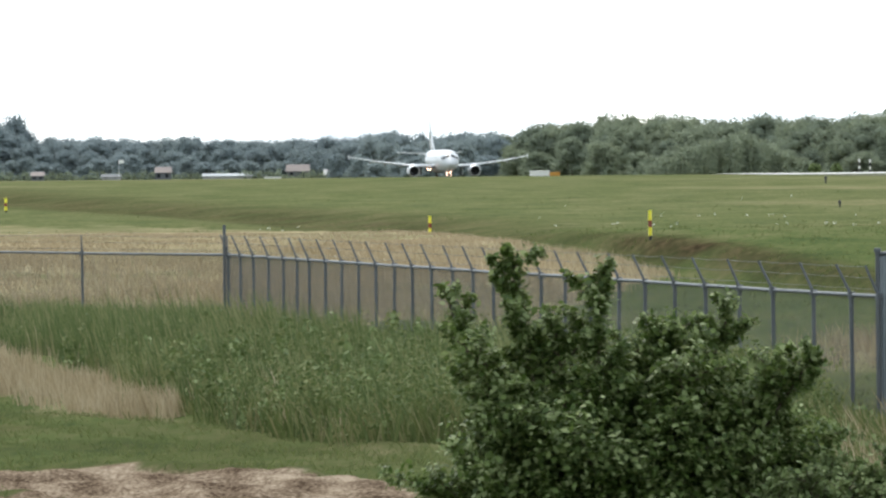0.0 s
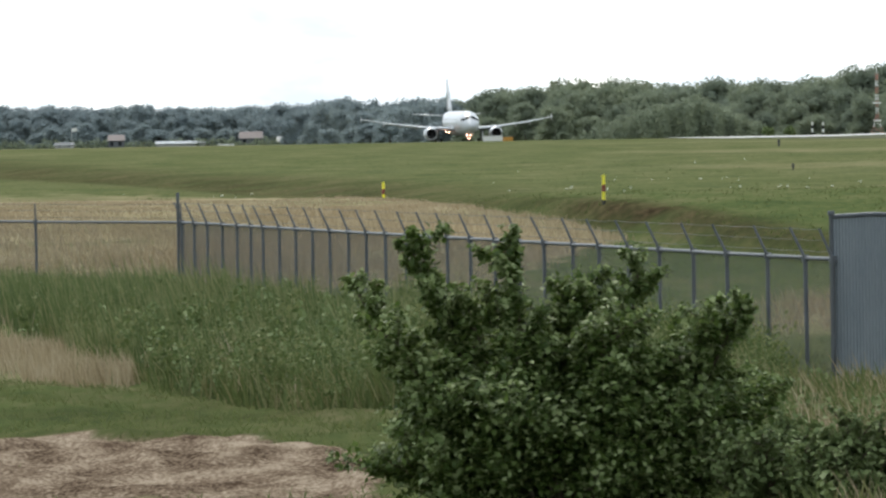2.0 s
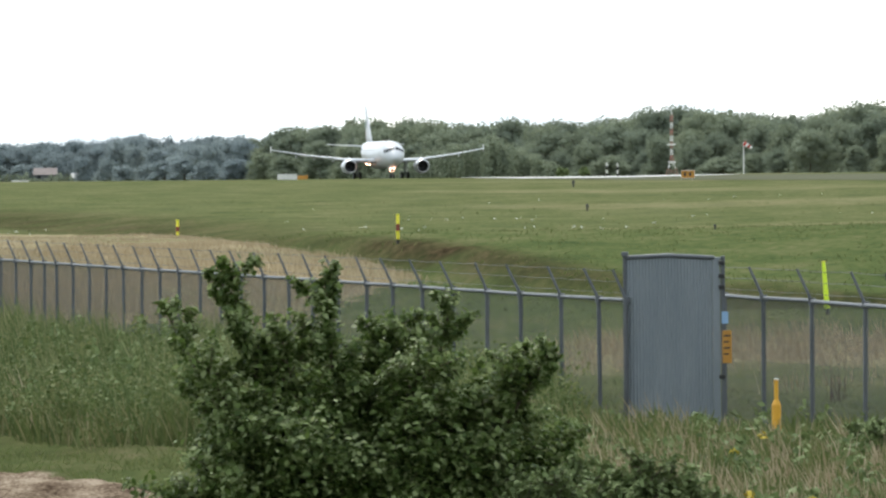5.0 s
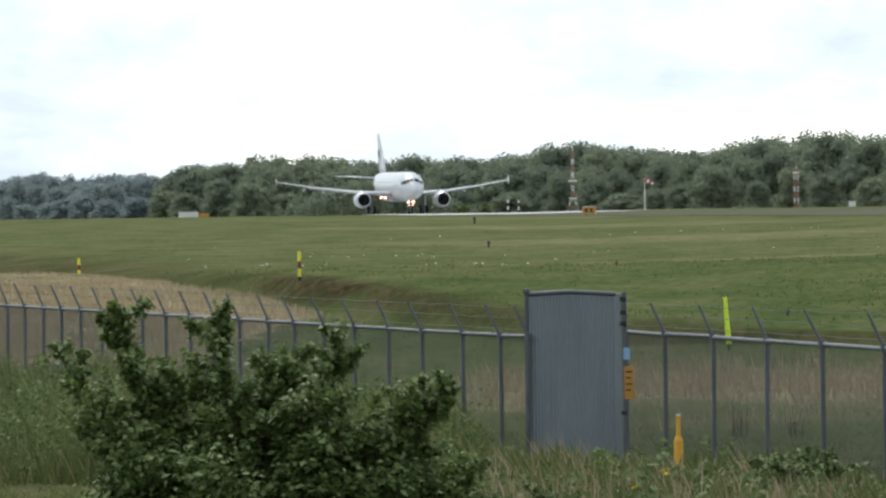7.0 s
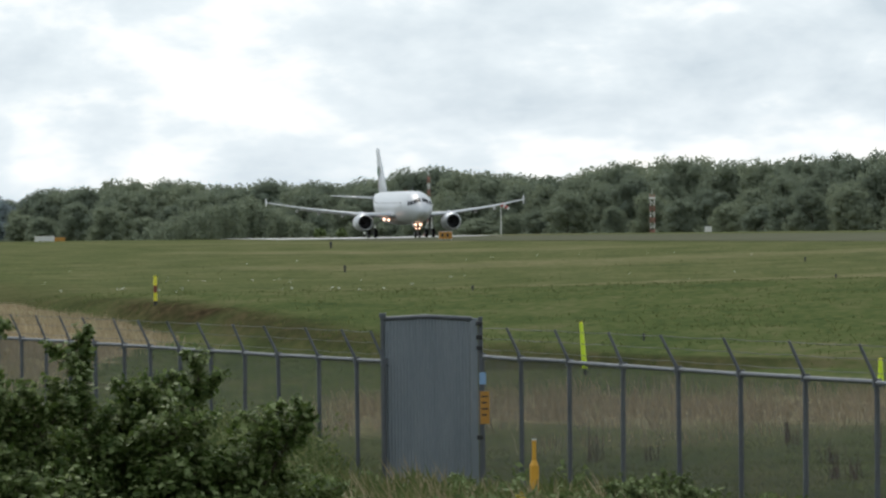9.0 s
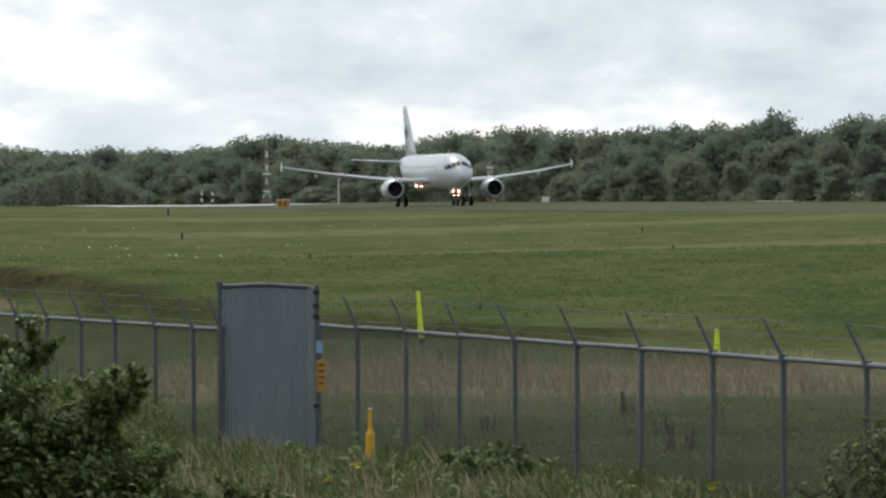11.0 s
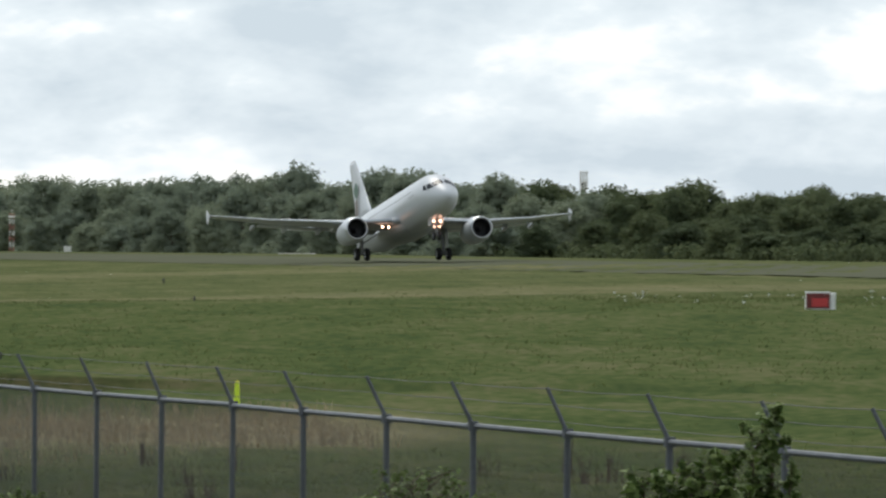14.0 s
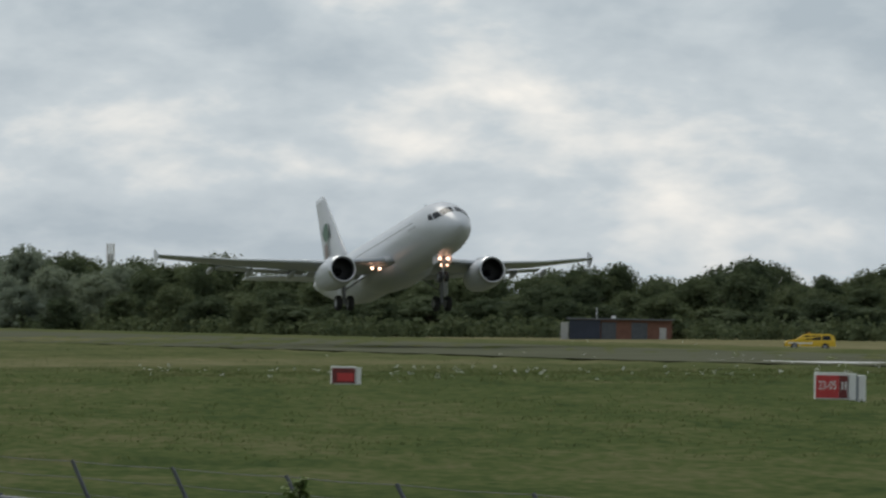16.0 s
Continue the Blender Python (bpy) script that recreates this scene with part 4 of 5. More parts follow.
def build_signs():
    # the nearer one: a red face with designators, a dark panel and two white end cabinets
    x, y, z = at(10.28, 264)
    e = thing("runway_sign", pose(x, y, z, 0, 0, -4), "red runway sign with white designators and white cabinets on grass", "sign", "runway signs")
    part("cabinet", box(-0.78, 0.0, 0.06, 0.22, 0.34, 0.87, 0.015), M["white"], e)
    part("face", box(-0.765, -0.014, 0.10, -0.06, -0.002, 0.78, 0.004), M["sign_red"], e, "red face")
    part("dark_face", box(-0.055, -0.014, 0.10, 0.20, -0.002, 0.78, 0.004), M["dark_red"], e, "dark red face")
    for k in (0.0, 0.10):
        part("lettering", box(0.02 + k, -0.022, 0.34, 0.06 + k, -0.016, 0.60), M["white"], e)
    part("end_cabinet", box(0.24, -0.03, 0.04, 0.46, 0.40, 0.85, 0.02), M["white"], e)
    part("end_cabinet", box(0.53, 0.02, 0.0, 0.76, 0.42, 0.80, 0.02), M["white"], e)
    part("gap_plate", box(0.465, 0.05, 0.02, 0.525, 0.36, 0.78, 0.006), M["panel"], e)
    me = text_mesh("23-05", 0.34)
    me.materials.append(M["white"])
    words = part("words", me, None, e)
    words.matrix_basis = pose(-0.41, -0.022, 0.47, 90, 0, 0) @ Matrix.Diagonal((0.72, 1.1, 1, 1))
    x, y, z = at(7.045, 292)
    e = thing("runway_sign", pose(x, y, z, 0, 0, -3), "small red runway sign cabinet with a white end on grass", "sign", "runway signs")
    part("cabinet", box(-0.49, 0.0, 0.02, 0.32, 0.40, 0.62, 0.015), M["white"], e)
    part("face", box(-0.475, -0.014, 0.06, 0.30, -0.002, 0.56, 0.004), M["dark_red"], e, "dark red face")
    part("patch", box(-0.30, -0.020, 0.12, 0.24, -0.015, 0.40, 0.002), M["sign_red"], e)
    part("end_cabinet", box(0.33, -0.02, 0.0, 0.50, 0.40, 0.58, 0.02), M["white"], e)
    # orange taxi sign with dark characters shown as bars
    s = sign_box(0.40, 1040, 1.6, 1.05, 0.4, "orange", 0, "orange taxiway sign with dark markings beside the runway")
    for k in (-0.35, 0.25):
        part("lettering", box(k - 0.12, -0.03, 0.4, k + 0.14, -0.014, 0.8), M["black"], s)
    # white cabinets along the runway
    for az, d, w in ((-3.965, 1560, 3.0), (-2.22, 1150, 2.6), (3.62, 1080, 4.6), (2.12, 1120, 0.9)):
        x, y, z = at(az, d)
        c = thing("runway_cabinet", pose(x, y, z, 0, 0, -az), "low white equipment cabinet beside the runway", "cabinet", "runway cabinets")
        part("body", box(-w / 2, 0, 0.1, w / 2, 1.0, 0.75, 0.03), M["white"], c)
        part("lid", box(-w / 2 - 0.04, -0.04, 0.75, w / 2 + 0.04, 1.04, 0.82, 0.02), M["white"], c)
        for k in range(int(w / 0.6)):
            part("leg", box(-w / 2 + 0.2 + k * 0.6, 0.1, -0.2, -w / 2 + 0.28 + k * 0.6, 0.2, 0.1), M["steel"], c)
        if az == -2.22:
            part("end_board", box(w / 2 + 0.01, 0.0, 0.1, w / 2 + 1.4, 0.3, 0.62, 0.02), M["orange"], c, "orange end board")


build_signs()


def build_shed():
    x, y, z = at(8.80, 930)
    s = thing("equipment_shed", pose(x, y, z, 0, 0, -8.8), "low brick equipment shed with a dark blue door", "building")
    part("wall", box(-4.2, 0, -0.2, 6.0, 6, 2.05, 0.02), M["brick"], s, "brown brick wall")
    part("blue_wing", box(-4.9, -0.25, -0.2, -1.6, 5.5, 2.0, 0.02), M["navy"], s, "dark blue clad wing")
    part("pale_end", box(-5.8, -0.3, -0.2, -5.0, 3, 1.75, 0.02), M["concrete"], s)
    part("roof", box(-5.2, -0.5, 2.06, 6.2, 6.3, 2.22, 0.02), M["roof"], s)
    part("vent", rod((-0.2, 2, 2.2), (-0.2, 2, 2.5), 0.25, 0.2, 10), M["white"], s)
    part("roof_mast", rod((-2.0, 2, 2.2), (-2.0, 2, 3.3), 0.05, None, 6), M["white"], s)
    for x0, x1 in ((-1.5, 0.1), (1.7, 3.4)):
        d = part("roller_door", box(x0, -0.04, -0.1, x1, 0.0, 1.8, 0.01), M["steel"], s, "grey roller door")
        for k in range(5):
            part("slat", box(x0 + 0.03, -0.06, 0.1 + k * 0.34, x1 - 0.03, -0.042, 0.36 + k * 0.34, 0.01), M["steel"], d)
    part("side_door", box(4.7, -0.05, -0.1, 5.4, 0.0, 1.3, 0.01), M["concrete"], s)
    x, y, z = at(10.02, 960)
    t = thing("utility_hut", pose(x, y, z, 0, 0, -9), "small grey utility hut under trees", "hut")
    part("body", box(-1.1, 0, -0.2, 1.1, 2, 1.35, 0.03), M["panel"], t)
    part("roof", box(-1.2, -0.1, 1.36, 1.2, 2.1, 1.46, 0.02), M["roof"], t)


build_shed()


def build_car():
    """A yellow airfield car with its long estate tail, side on, nose to -x."""
    x, y, z = at(10.075, 795)
    c = thing("airfield_car", pose(x, y, z + 0.02, 0, 0, -9), "yellow airfield estate car parked on the grass", "car")
    side = [(-2.3, 0.32), (-2.33, 0.62), (-2.15, 0.80), (-1.35, 0.92), (-0.65, 1.38), (-0.2, 1.46), (1.75, 1.44), (2.1, 1.30), (2.28, 0.85), (2.30, 0.35)]
    rings = []
    for yy, k in ((-0.86, 0.93), (-0.80, 1.0), (0.80, 1.0), (0.86, 0.93)):
        rings.append([(px, yy * (0.86 if pz > 1.0 else 1.0), pz * k + 0.02) for px, pz in side])
    part("body", loft(rings), M["car_yellow"], c, "yellow body")
    for x0, x1 in ((-0.82, 0.0), (0.08, 0.95), (1.05, 1.85)):
        part("side_window", ([(x0, -0.83, 0.92), (x1, -0.83, 0.92), (x1 - 0.06, -0.755, 1.30), (x0 + (0.32 if x0 < -0.5 else 0.04), -0.755, 1.30)], [(0, 1, 2, 3)]), M["glass"], c)
    part("windscreen", ([(-1.33, -0.62, 0.93), (-1.33, 0.62, 0.93), (-0.70, 0.6, 1.38), (-0.70, -0.6, 1.38)], [(0, 1, 2, 3)]), M["glass"], c)
    part("side_stripe", box(-2.0, -0.868, 0.55, 0.2, -0.858, 0.68), M["white"], c)
    part("bumper", box(-2.38, -0.8, 0.28, -2.25, 0.8, 0.48, 0.03), M["black"], c)
    part("light_bar", box(-0.3, -0.5, 1.47, 0.0, 0.5, 1.56, 0.02), M["orange"], c)
    part("headlight", box(-2.34, -0.78, 0.62, -2.28, -0.5, 0.75, 0.02), M["white"], c)
    for wx in (-1.45, 1.35):
        for wy in (-0.80, 0.80):
            wheel(c, "wheel", wx, wy, 0.32, 0.32, 0.22)


M["car_yellow"] = material("car yellow", [(0.66, 0.42, 0.02), (0.78, 0.52, 0.03)], 0.35, scale=1)
build_car()


# ---- woods ----
def leaf_cloud(rng, lobes, count, size, flat=0.6, up=0.3, rough=0.55, sides=4):
    """Verts and faces of many small bent leaf clumps on and in ellipsoid lobes (x, y, z, rx, ry, rz)."""
    lobes = np.array(lobes, float)
    area = (lobes[:, 3] * lobes[:, 5] + lobes[:, 4] * lobes[:, 5] + lobes[:, 3] * lobes[:, 4])
    pick = rng.choice(len(lobes), count, p=area / area.sum())
    L = lobes[pick]
    v = rng.normal(size=(count, 3))
    v /= np.linalg.norm(v, axis=1)[:, None]
    rad = 1 - 0.38 * rng.random(count) ** 1.6 + 0.10 * rng.normal(size=count)
    c = L[:, :3] + v * L[:, 3:] * rad[:, None]
    nrm = v * flat + rng.normal(size=(count, 3)) * rough + np.array([0, 0, up])
    nrm /= np.linalg.norm(nrm, axis=1)[:, None]
    t1 = np.cross(nrm, rng.normal(size=(count, 3)))
    t1 /= np.linalg.norm(t1, axis=1)[:, None] + 1e-9
    t2 = np.cross(nrm, t1)
    s = size * (0.55 + 0.9 * rng.random(count))[:, None]
    verts = np.empty((count, 4, 3))
    verts[:, 0] = c - t1 * s * 0.62
    verts[:, 1] = c - t2 * s * 0.42 + nrm * s * 0.12
    verts[:, 2] = c + t1 * s * 0.70
    verts[:, 3] = c + t2 * s * 0.42 + nrm * s * 0.12
    if sides == 3:
        idx = np.arange(count)[:, None] * 3
        return np.ascontiguousarray(verts[:, [0, 1, 2]]).reshape(-1, 3), np.concatenate([idx, idx + 1, idx + 2], 1)
    idx = np.arange(count)[:, None] * 4
    return verts.reshape(-1, 3), np.concatenate([idx, idx + 1, idx + 2, idx + 3], 1)


def fast_mesh(name, verts, faces, mat):
    """A mesh from arrays of verts and quads or triangles."""
    me = bpy.data.meshes.new(name)
    k = faces.shape[1]
    me.vertices.add(len(verts))
    me.vertices.foreach_set("co", np.asarray(verts, np.float32).ravel())
    me.loops.add(faces.size)
    me.loops.foreach_set("vertex_index", faces.astype(np.int32).ravel())
    me.polygons.add(len(faces))
    me.polygons.foreach_set("loop_start", np.arange(len(faces), dtype=np.int32) * k)
    me.materials.append(mat)
    me.update(calc_edges=True)
    return me


def tree_meshes(seed, width, lobes_n, count, size, kind="round"):
    """Trunk and crown meshes of a tree one unit high scaled to 10 m."""
    rng = np.random.default_rng(seed)
    lobes = []
    for i in range(lobes_n):
        q = (i + 0.5) / lobes_n
        zc = 1.0 + 7.6 * q ** 0.8
        reach = width * (0.95 - 0.50 * max(0.0, (q - 0.45) / 0.55) ** 2.2) if kind == "round" else width * (0.8 - 0.5 * q)
        a = i * 2.4 + rng.uniform(-0.4, 0.4)
        rr = reach * rng.uniform(0.25, 0.75)
        sz = rng.uniform(1.1, 1.9) * (1.2 - 0.3 * q)
        lobes.append((rr * math.cos(a), rr * math.sin(a), zc, sz * 1.15, sz * 1.15, sz * 0.95))
    lobes.append((0, 0, 8.6, 1.1, 1.1, 1.2))
    v, f = leaf_cloud(rng, lobes, count, size, 0.30, 0.45, 0.9, 3)
    # dense inner foliage: one uneven mass in every lobe
    ball = bmesh.new()
    bmesh.ops.create_icosphere(ball, subdivisions=1, radius=1.0)
    bv = np.array([p.co[:] for p in ball.verts])
    bf = np.array([[p.index for p in q.verts] for q in ball.faces])
    ball.free()
    vs, fs, base = [v], [f], len(v)
    for lobe in lobes:
        vs.append(np.array(lobe[:3]) + bv * np.array(lobe[3:]) * (0.58 + 0.10 * rng.normal(size=(len(bv), 1))))
        fs.append(bf + base)
        base += len(bv)
    v, f = np.concatenate(vs), np.concatenate(fs)
    v[:, 2] = np.maximum(v[:, 2], 0.05)
    bm = rod((0, 0, -0.4), (0.1, 0, 3.5), 0.32, 0.22, 8)
    rod((0.1, 0, 3.4), (-0.1, 0.1, 7.6), 0.22, 0.06, 7, bm)
    for k in range(6):
        a = k * 1.05 + rng.uniform(-0.3, 0.3)
        zz = rng.uniform(2.5, 5.5)
        rod((0.05, 0, zz), (math.cos(a) * width * 0.6, math.sin(a) * width * 0.6, zz + rng.uniform(1.2, 2.6)), 0.10, 0.03, 5, bm)
    me = bpy.data.meshes.new("trunk")
    bm.to_mesh(me)
    bm.free()
    me.materials.append(M["bark"])
    return me, v, f


TREE_TOPS = [(-8, 0.25), (-5.75, 0.324), (-5.62, 0.334), (-5.53, 0.211), (-5.2, 0.181), (-4.97, 0.19), (-4.79, 0.152), (-4.57, 0.194), (-4.27, 0.154), (-3.9, 0.169), (-3.53, 0.172), (-3.35, 0.189),
             (-3.16, 0.224), (-2.94, 0.177), (-2.65, 0.204), (-2.35, 0.201), (-2.2, 0.251), (-2.05, 0.279), (-1.68, 0.294), (-1.32, 0.30), (-0.95, 0.276), (-0.58, 0.283), (-0.21, 0.28),
             (0.17, 0.339), (0.72, 0.351), (0.95, 0.29), (1.31, 0.318), (1.72, 0.375), (2.09, 0.385), (2.41, 0.352), (2.97, 0.358), (3.34, 0.402), (3.71, 0.375)]
TREE_TOPS += [(4.07, 0.295), (4.15, 0.411), (4.37, 0.425), (4.50, 0.325), (4.93, 0.31), (5.37, 0.32), (5.7, 0.265), (6.04, 0.25), (6.26, 0.31), (6.44, 0.189), (6.63, 0.20), (6.78, 0.222), (7.22, 0.291),
              (7.51, 0.176), (7.88, 0.227), (8.14, 0.291), (8.33, 0.20), (8.85, 0.267), (9.22, 0.137), (9.45, 0.22), (9.74, 0.302), (9.90, 0.24), (9.99, 0.116), (10.33, 0.153), (10.55, 0.244), (13, 0.25)]
TREE_TOPS = [(a, e + SIDE_SLOPE * max(a, 0.0)) for a, e in TREE_TOPS]
TREE_FAR = [(-8, 2450), (-3.2, 2350), (-2.2, 1750), (0, 1600), (2.5, 1400), (5, 1180), (7, 1060), (11, 980), (13, 960)]


def build_woods():
    kinds = []
    for k in range(7):
        trunk, v, f = tree_meshes(30 + k, (4.4, 4.9, 4.0, 5.2, 4.6, 3.6, 4.8)[k], (19, 22, 18, 24, 20, 16, 21)[k], 4300, 0.46)
        kinds.append((trunk, {m: fast_mesh("crown", v, f, M[m]) for m in ("wood_leaf", "mid_haze_leaf", "far_haze_leaf")}))
    rng = random.Random(5)
    tops_a, tops_e = zip(*TREE_TOPS)
    far_a, far_d = zip(*TREE_FAR)
    az = -7.2
    while az < 12.2:
        d0 = float(np.interp(az, far_a, far_d))
        el = float(np.interp(az, tops_a, tops_e))
        for depth, share in ((0, 1.0), (-0.5, rng.uniform(0.88, 1.0)), (-1, rng.uniform(0.62, 0.85)), (-2, rng.uniform(0.35, 0.6))):
            d = d0 + depth * 26 + rng.uniform(-9, 9)
            a = az + rng.uniform(-0.04, 0.04) + depth * 0.19
            x, y, z = at(a, d)
            want = EYE[2] + d * math.tan(radians(el)) - z
            h = max(2.4, (want - 1.0) * share + 1.0 if depth else want)
            h *= rng.uniform(0.96, 1.02) if depth == 0 else rng.uniform(0.9, 1.1)
            trunk, crowns = kinds[rng.randrange(7)]
            t = thing("tree", pose(x, y, z - 0.1, 0, 0, rng.uniform(0, 360)), "tall broadleaf tree in the wood behind the runway" if depth == 0 else "low leafy tree at the edge of the wood", "tree", "woodland trees")
            s = h / 9.7
            wide = min(max(s, 0.75), 1.25) * rng.uniform(0.95, 1.25)
            t.scale = (wide, wide, s)
            new("trunk", trunk).parent = t
            # leaf colour by direction: paler, bluer leaves carry the haze of farther trees
            new("crown", crowns["far_haze_leaf" if a < -2.5 + rng.uniform(-0.3, 0.3) else "mid_haze_leaf" if a < 5.3 + rng.uniform(-0.6, 0.6) else "wood_leaf"]).parent = t
        az += (5.4 + rng.uniform(-1.2, 1.2)) / d0 * 57.3


build_woods()


def build_hedge():
    """Low scrub along the foot of the woods, and the pale thicket before them, its leaves paled for haze."""
    rng = np.random.default_rng(8)
    lobes = []
    for a in np.arange(-7.5, 12.5, 0.055):
        d = float(np.interp(a, [p[0] for p in TREE_FAR], [p[1] for p in TREE_FAR])) - 78 + rng.uniform(-6, 6)
        x, y, z = at(a, d)
        h = rng.uniform(1.2, 2.4)
        lobes.append((x, y, z + h * 0.4, rng.uniform(1.0, 1.8), 1.2, h * 0.7))
    v, f = leaf_cloud(rng, lobes, 30000, 0.5)
    # scrub left of 4.9 degrees takes the leaf colour with haze in it
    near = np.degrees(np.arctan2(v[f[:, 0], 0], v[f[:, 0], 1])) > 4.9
    for pick, mat, words in ((~near, "mid_haze_leaf", "scrub along the foot of the wood, haze in its colour"), (near, "wood_leaf", "dark scrub along the foot of the wood")):
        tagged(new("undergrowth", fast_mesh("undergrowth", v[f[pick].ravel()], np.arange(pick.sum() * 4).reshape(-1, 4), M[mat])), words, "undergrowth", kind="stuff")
    lobes = []
    for a in np.arange(-1.55, -0.45, 0.03):
        x, y, z = at(a, 1440 + rng.uniform(-10, 10))
        h = 4.6 * math.exp(-((a + 0.95) / 0.42) ** 2) + 1.4 + rng.uniform(-0.4, 0.4)
        for zz in np.arange(0.5, h, 0.9):
            lobes.append((x, y, z + zz, 1.0, 1.0, 0.8))
    v, f = leaf_cloud(rng, lobes, 9000, 0.42)
    tagged(new("thicket", fast_mesh("thicket", v, f, M["mid_haze_leaf"])), "pale green thicket before the wood, with haze in its leaf colour", "thicket", kind="stuff")
    for a in (-0.42, -0.28):
        x, y, z = at(a, 1380)
        v, f = leaf_cloud(rng, [(0, 0, 0.8, 0.9, 0.9, 0.9)], 260, 0.4)
        t = thing("shrub", pose(x, y, z), "small pale round shrub in the grass", "shrub", "field shrubs")
        part("foliage", fast_mesh("foliage", v, f, M["shrub_leaf"]), None, t)


build_hedge()


def build_far_houses():
    """Roofs that show between the far trees, and a mobile-phone tower."""
    for az, d, w, h, mat in ((-5.50, 2290, 3.4, 2.4, "tile_red"), (-5.02, 2290, 5.0, 1.6, "roof"), (-4.68, 2290, 4.2, 3.4, "tile_red"), (-3.80, 2290, 6.0, 4.0, "tile_red"),
                             (-4.26, 2290, 13.0, 1.5, "panel"), (-3.60, 2290, 2.6, 3.0, "concrete")):
        x, y, z = at(az, d)
        b = thing("far_house", pose(x, y, z, 0, 0, -az), "distant house with a pitched roof among trees", "house", "far houses")
        part("wall", box(-w / 2, 0, -0.5, w / 2, 5, h * 0.55, 0.05), M["roof" if mat == "tile_red" else "concrete"], b)
        r = h * 0.55
        part("roof", ([(-w / 2 - 0.3, -0.4, r), (w / 2 + 0.3, -0.4, r), (w / 2 + 0.3, 5.4, r), (-w / 2 - 0.3, 5.4, r), (-w / 2, 2.5, h), (w / 2, 2.5, h)],
                      [(0, 1, 5, 4), (2, 3, 4, 5), (0, 4, 3), (1, 2, 5), (3, 2, 1, 0)]), M[mat], b)
        for k in (-0.28, 0.22):
            part("window", box(k * w - 0.4, -0.04, 0.5, k * w + 0.4, 0.0, r - 0.25), M["glass"], b)
    x, y, z = at(-4.97, 2240)
    fl = thing("flagpole", pose(x, y, z), "thin pole with a white flag", "flagpole")
    part("pole", rod((0, 0, 0), (0, 0, 5.4), 0.08, 0.06, 6), M["white"], fl)
    part("flag", box(0.05, -0.02, 4.4, 1.3, 0.02, 5.3, 0.01), M["white"], fl)
    x, y, z = at(5.49, 1230)
    t = thing("phone_tower", pose(x, y, z), "grey lattice tower top with pale antennas behind trees", "tower")
    part("shaft", rod((0, 0, 0), (0, 0, 10.5), 0.5, 0.3, 8), M["steel"], t)
    for dx in (-0.42, 0.0, 0.42):
        part("antenna", box(dx - 0.14, -0.35, 9.2, dx + 0.14, -0.1, 12.0, 0.03), M["white"], t)
        part("bracket", rod((0, 0, 9.8), (dx, -0.2, 9.8), 0.05, None, 6), M["steel"], t)


build_far_houses()


# ---- the bush and the shrubs in front ----
BUSH_AT = at(-1.72, 88)


def leafy_limb(rng, base, tip, spread, count, size, mat, parent):
    """A branch from base to tip, in its own space with the origin at the base, with leafy twigs that spray upwards and outwards."""
    base, tip = Vector(base), Vector(tip)
    way = tip - base
    bm = rod((0, 0, 0), way * 0.97, 0.035, 0.006, 6)
    twigs = 26
    starts, ends, reach = [], [], []
    for k in range(twigs):
        q = 0.12 + 0.86 * (k + rng.random()) / twigs
        a = rng.uniform(0, 2 * math.pi)
        length = spread * (1.70 - 0.90 * q) * rng.uniform(0.6, 1.2)
        o = Vector((math.cos(a), math.sin(a) * 0.9, rng.uniform(0.0, 0.85))).normalized() * length + way.normalized() * length * 0.35
        c = way * q
        rod(c, c + o, 0.010, 0.003, 4, bm)
        starts.append(c)
        ends.append(c + o)
        reach.append(length)
    starts.append(way * 0.55)
    ends.append(way * 1.02)
    reach.append(spread * 1.4)
    me = bpy.data.meshes.new("limb")
    bm.to_mesh(me)
    bm.free()
    me.materials.append(M["bark"])
    ob = new("limb", me)
    ob.parent = parent
    ob.matrix_basis = Matrix.Translation(base)
    s0, e0, r0 = np.array(starts), np.array(ends), np.array(reach)
    pick = rng.choice(len(s0), count, p=r0 / r0.sum())
    q = rng.random(count)[:, None] ** 0.75
    fat = (0.34 - 0.20 * q) * r0[pick][:, None]
    c = s0[pick] + (e0[pick] - s0[pick]) * q + rng.normal(size=(count, 3)) * fat * 0.62
    n = (e0[pick] - s0[pick]) / r0[pick][:, None] * 0.45 + rng.normal(size=(count, 3)) * 0.55 + np.array([0, 0, 0.55])
    n /= np.linalg.norm(n, axis=1)[:, None]
    t1 = np.cross(n, rng.normal(size=(count, 3)))
    t1 /= np.linalg.norm(t1, axis=1)[:, None] + 1e-9
    t2 = np.cross(n, t1)
    s = size * (0.55 + 0.9 * rng.random(count))[:, None]
    v = np.stack([c - t1 * s * 0.62, c - t2 * s * 0.40 + n * s * 0.12, c + t1 * s * 0.70, c + t2 * s * 0.40 + n * s * 0.12], 1).reshape(-1, 3)
    idx = np.arange(count)[:, None] * 4
    part("foliage", fast_mesh("foliage", v, np.concatenate([idx, idx + 1, idx + 2, idx + 3], 1), mat), None, ob)
    return ob


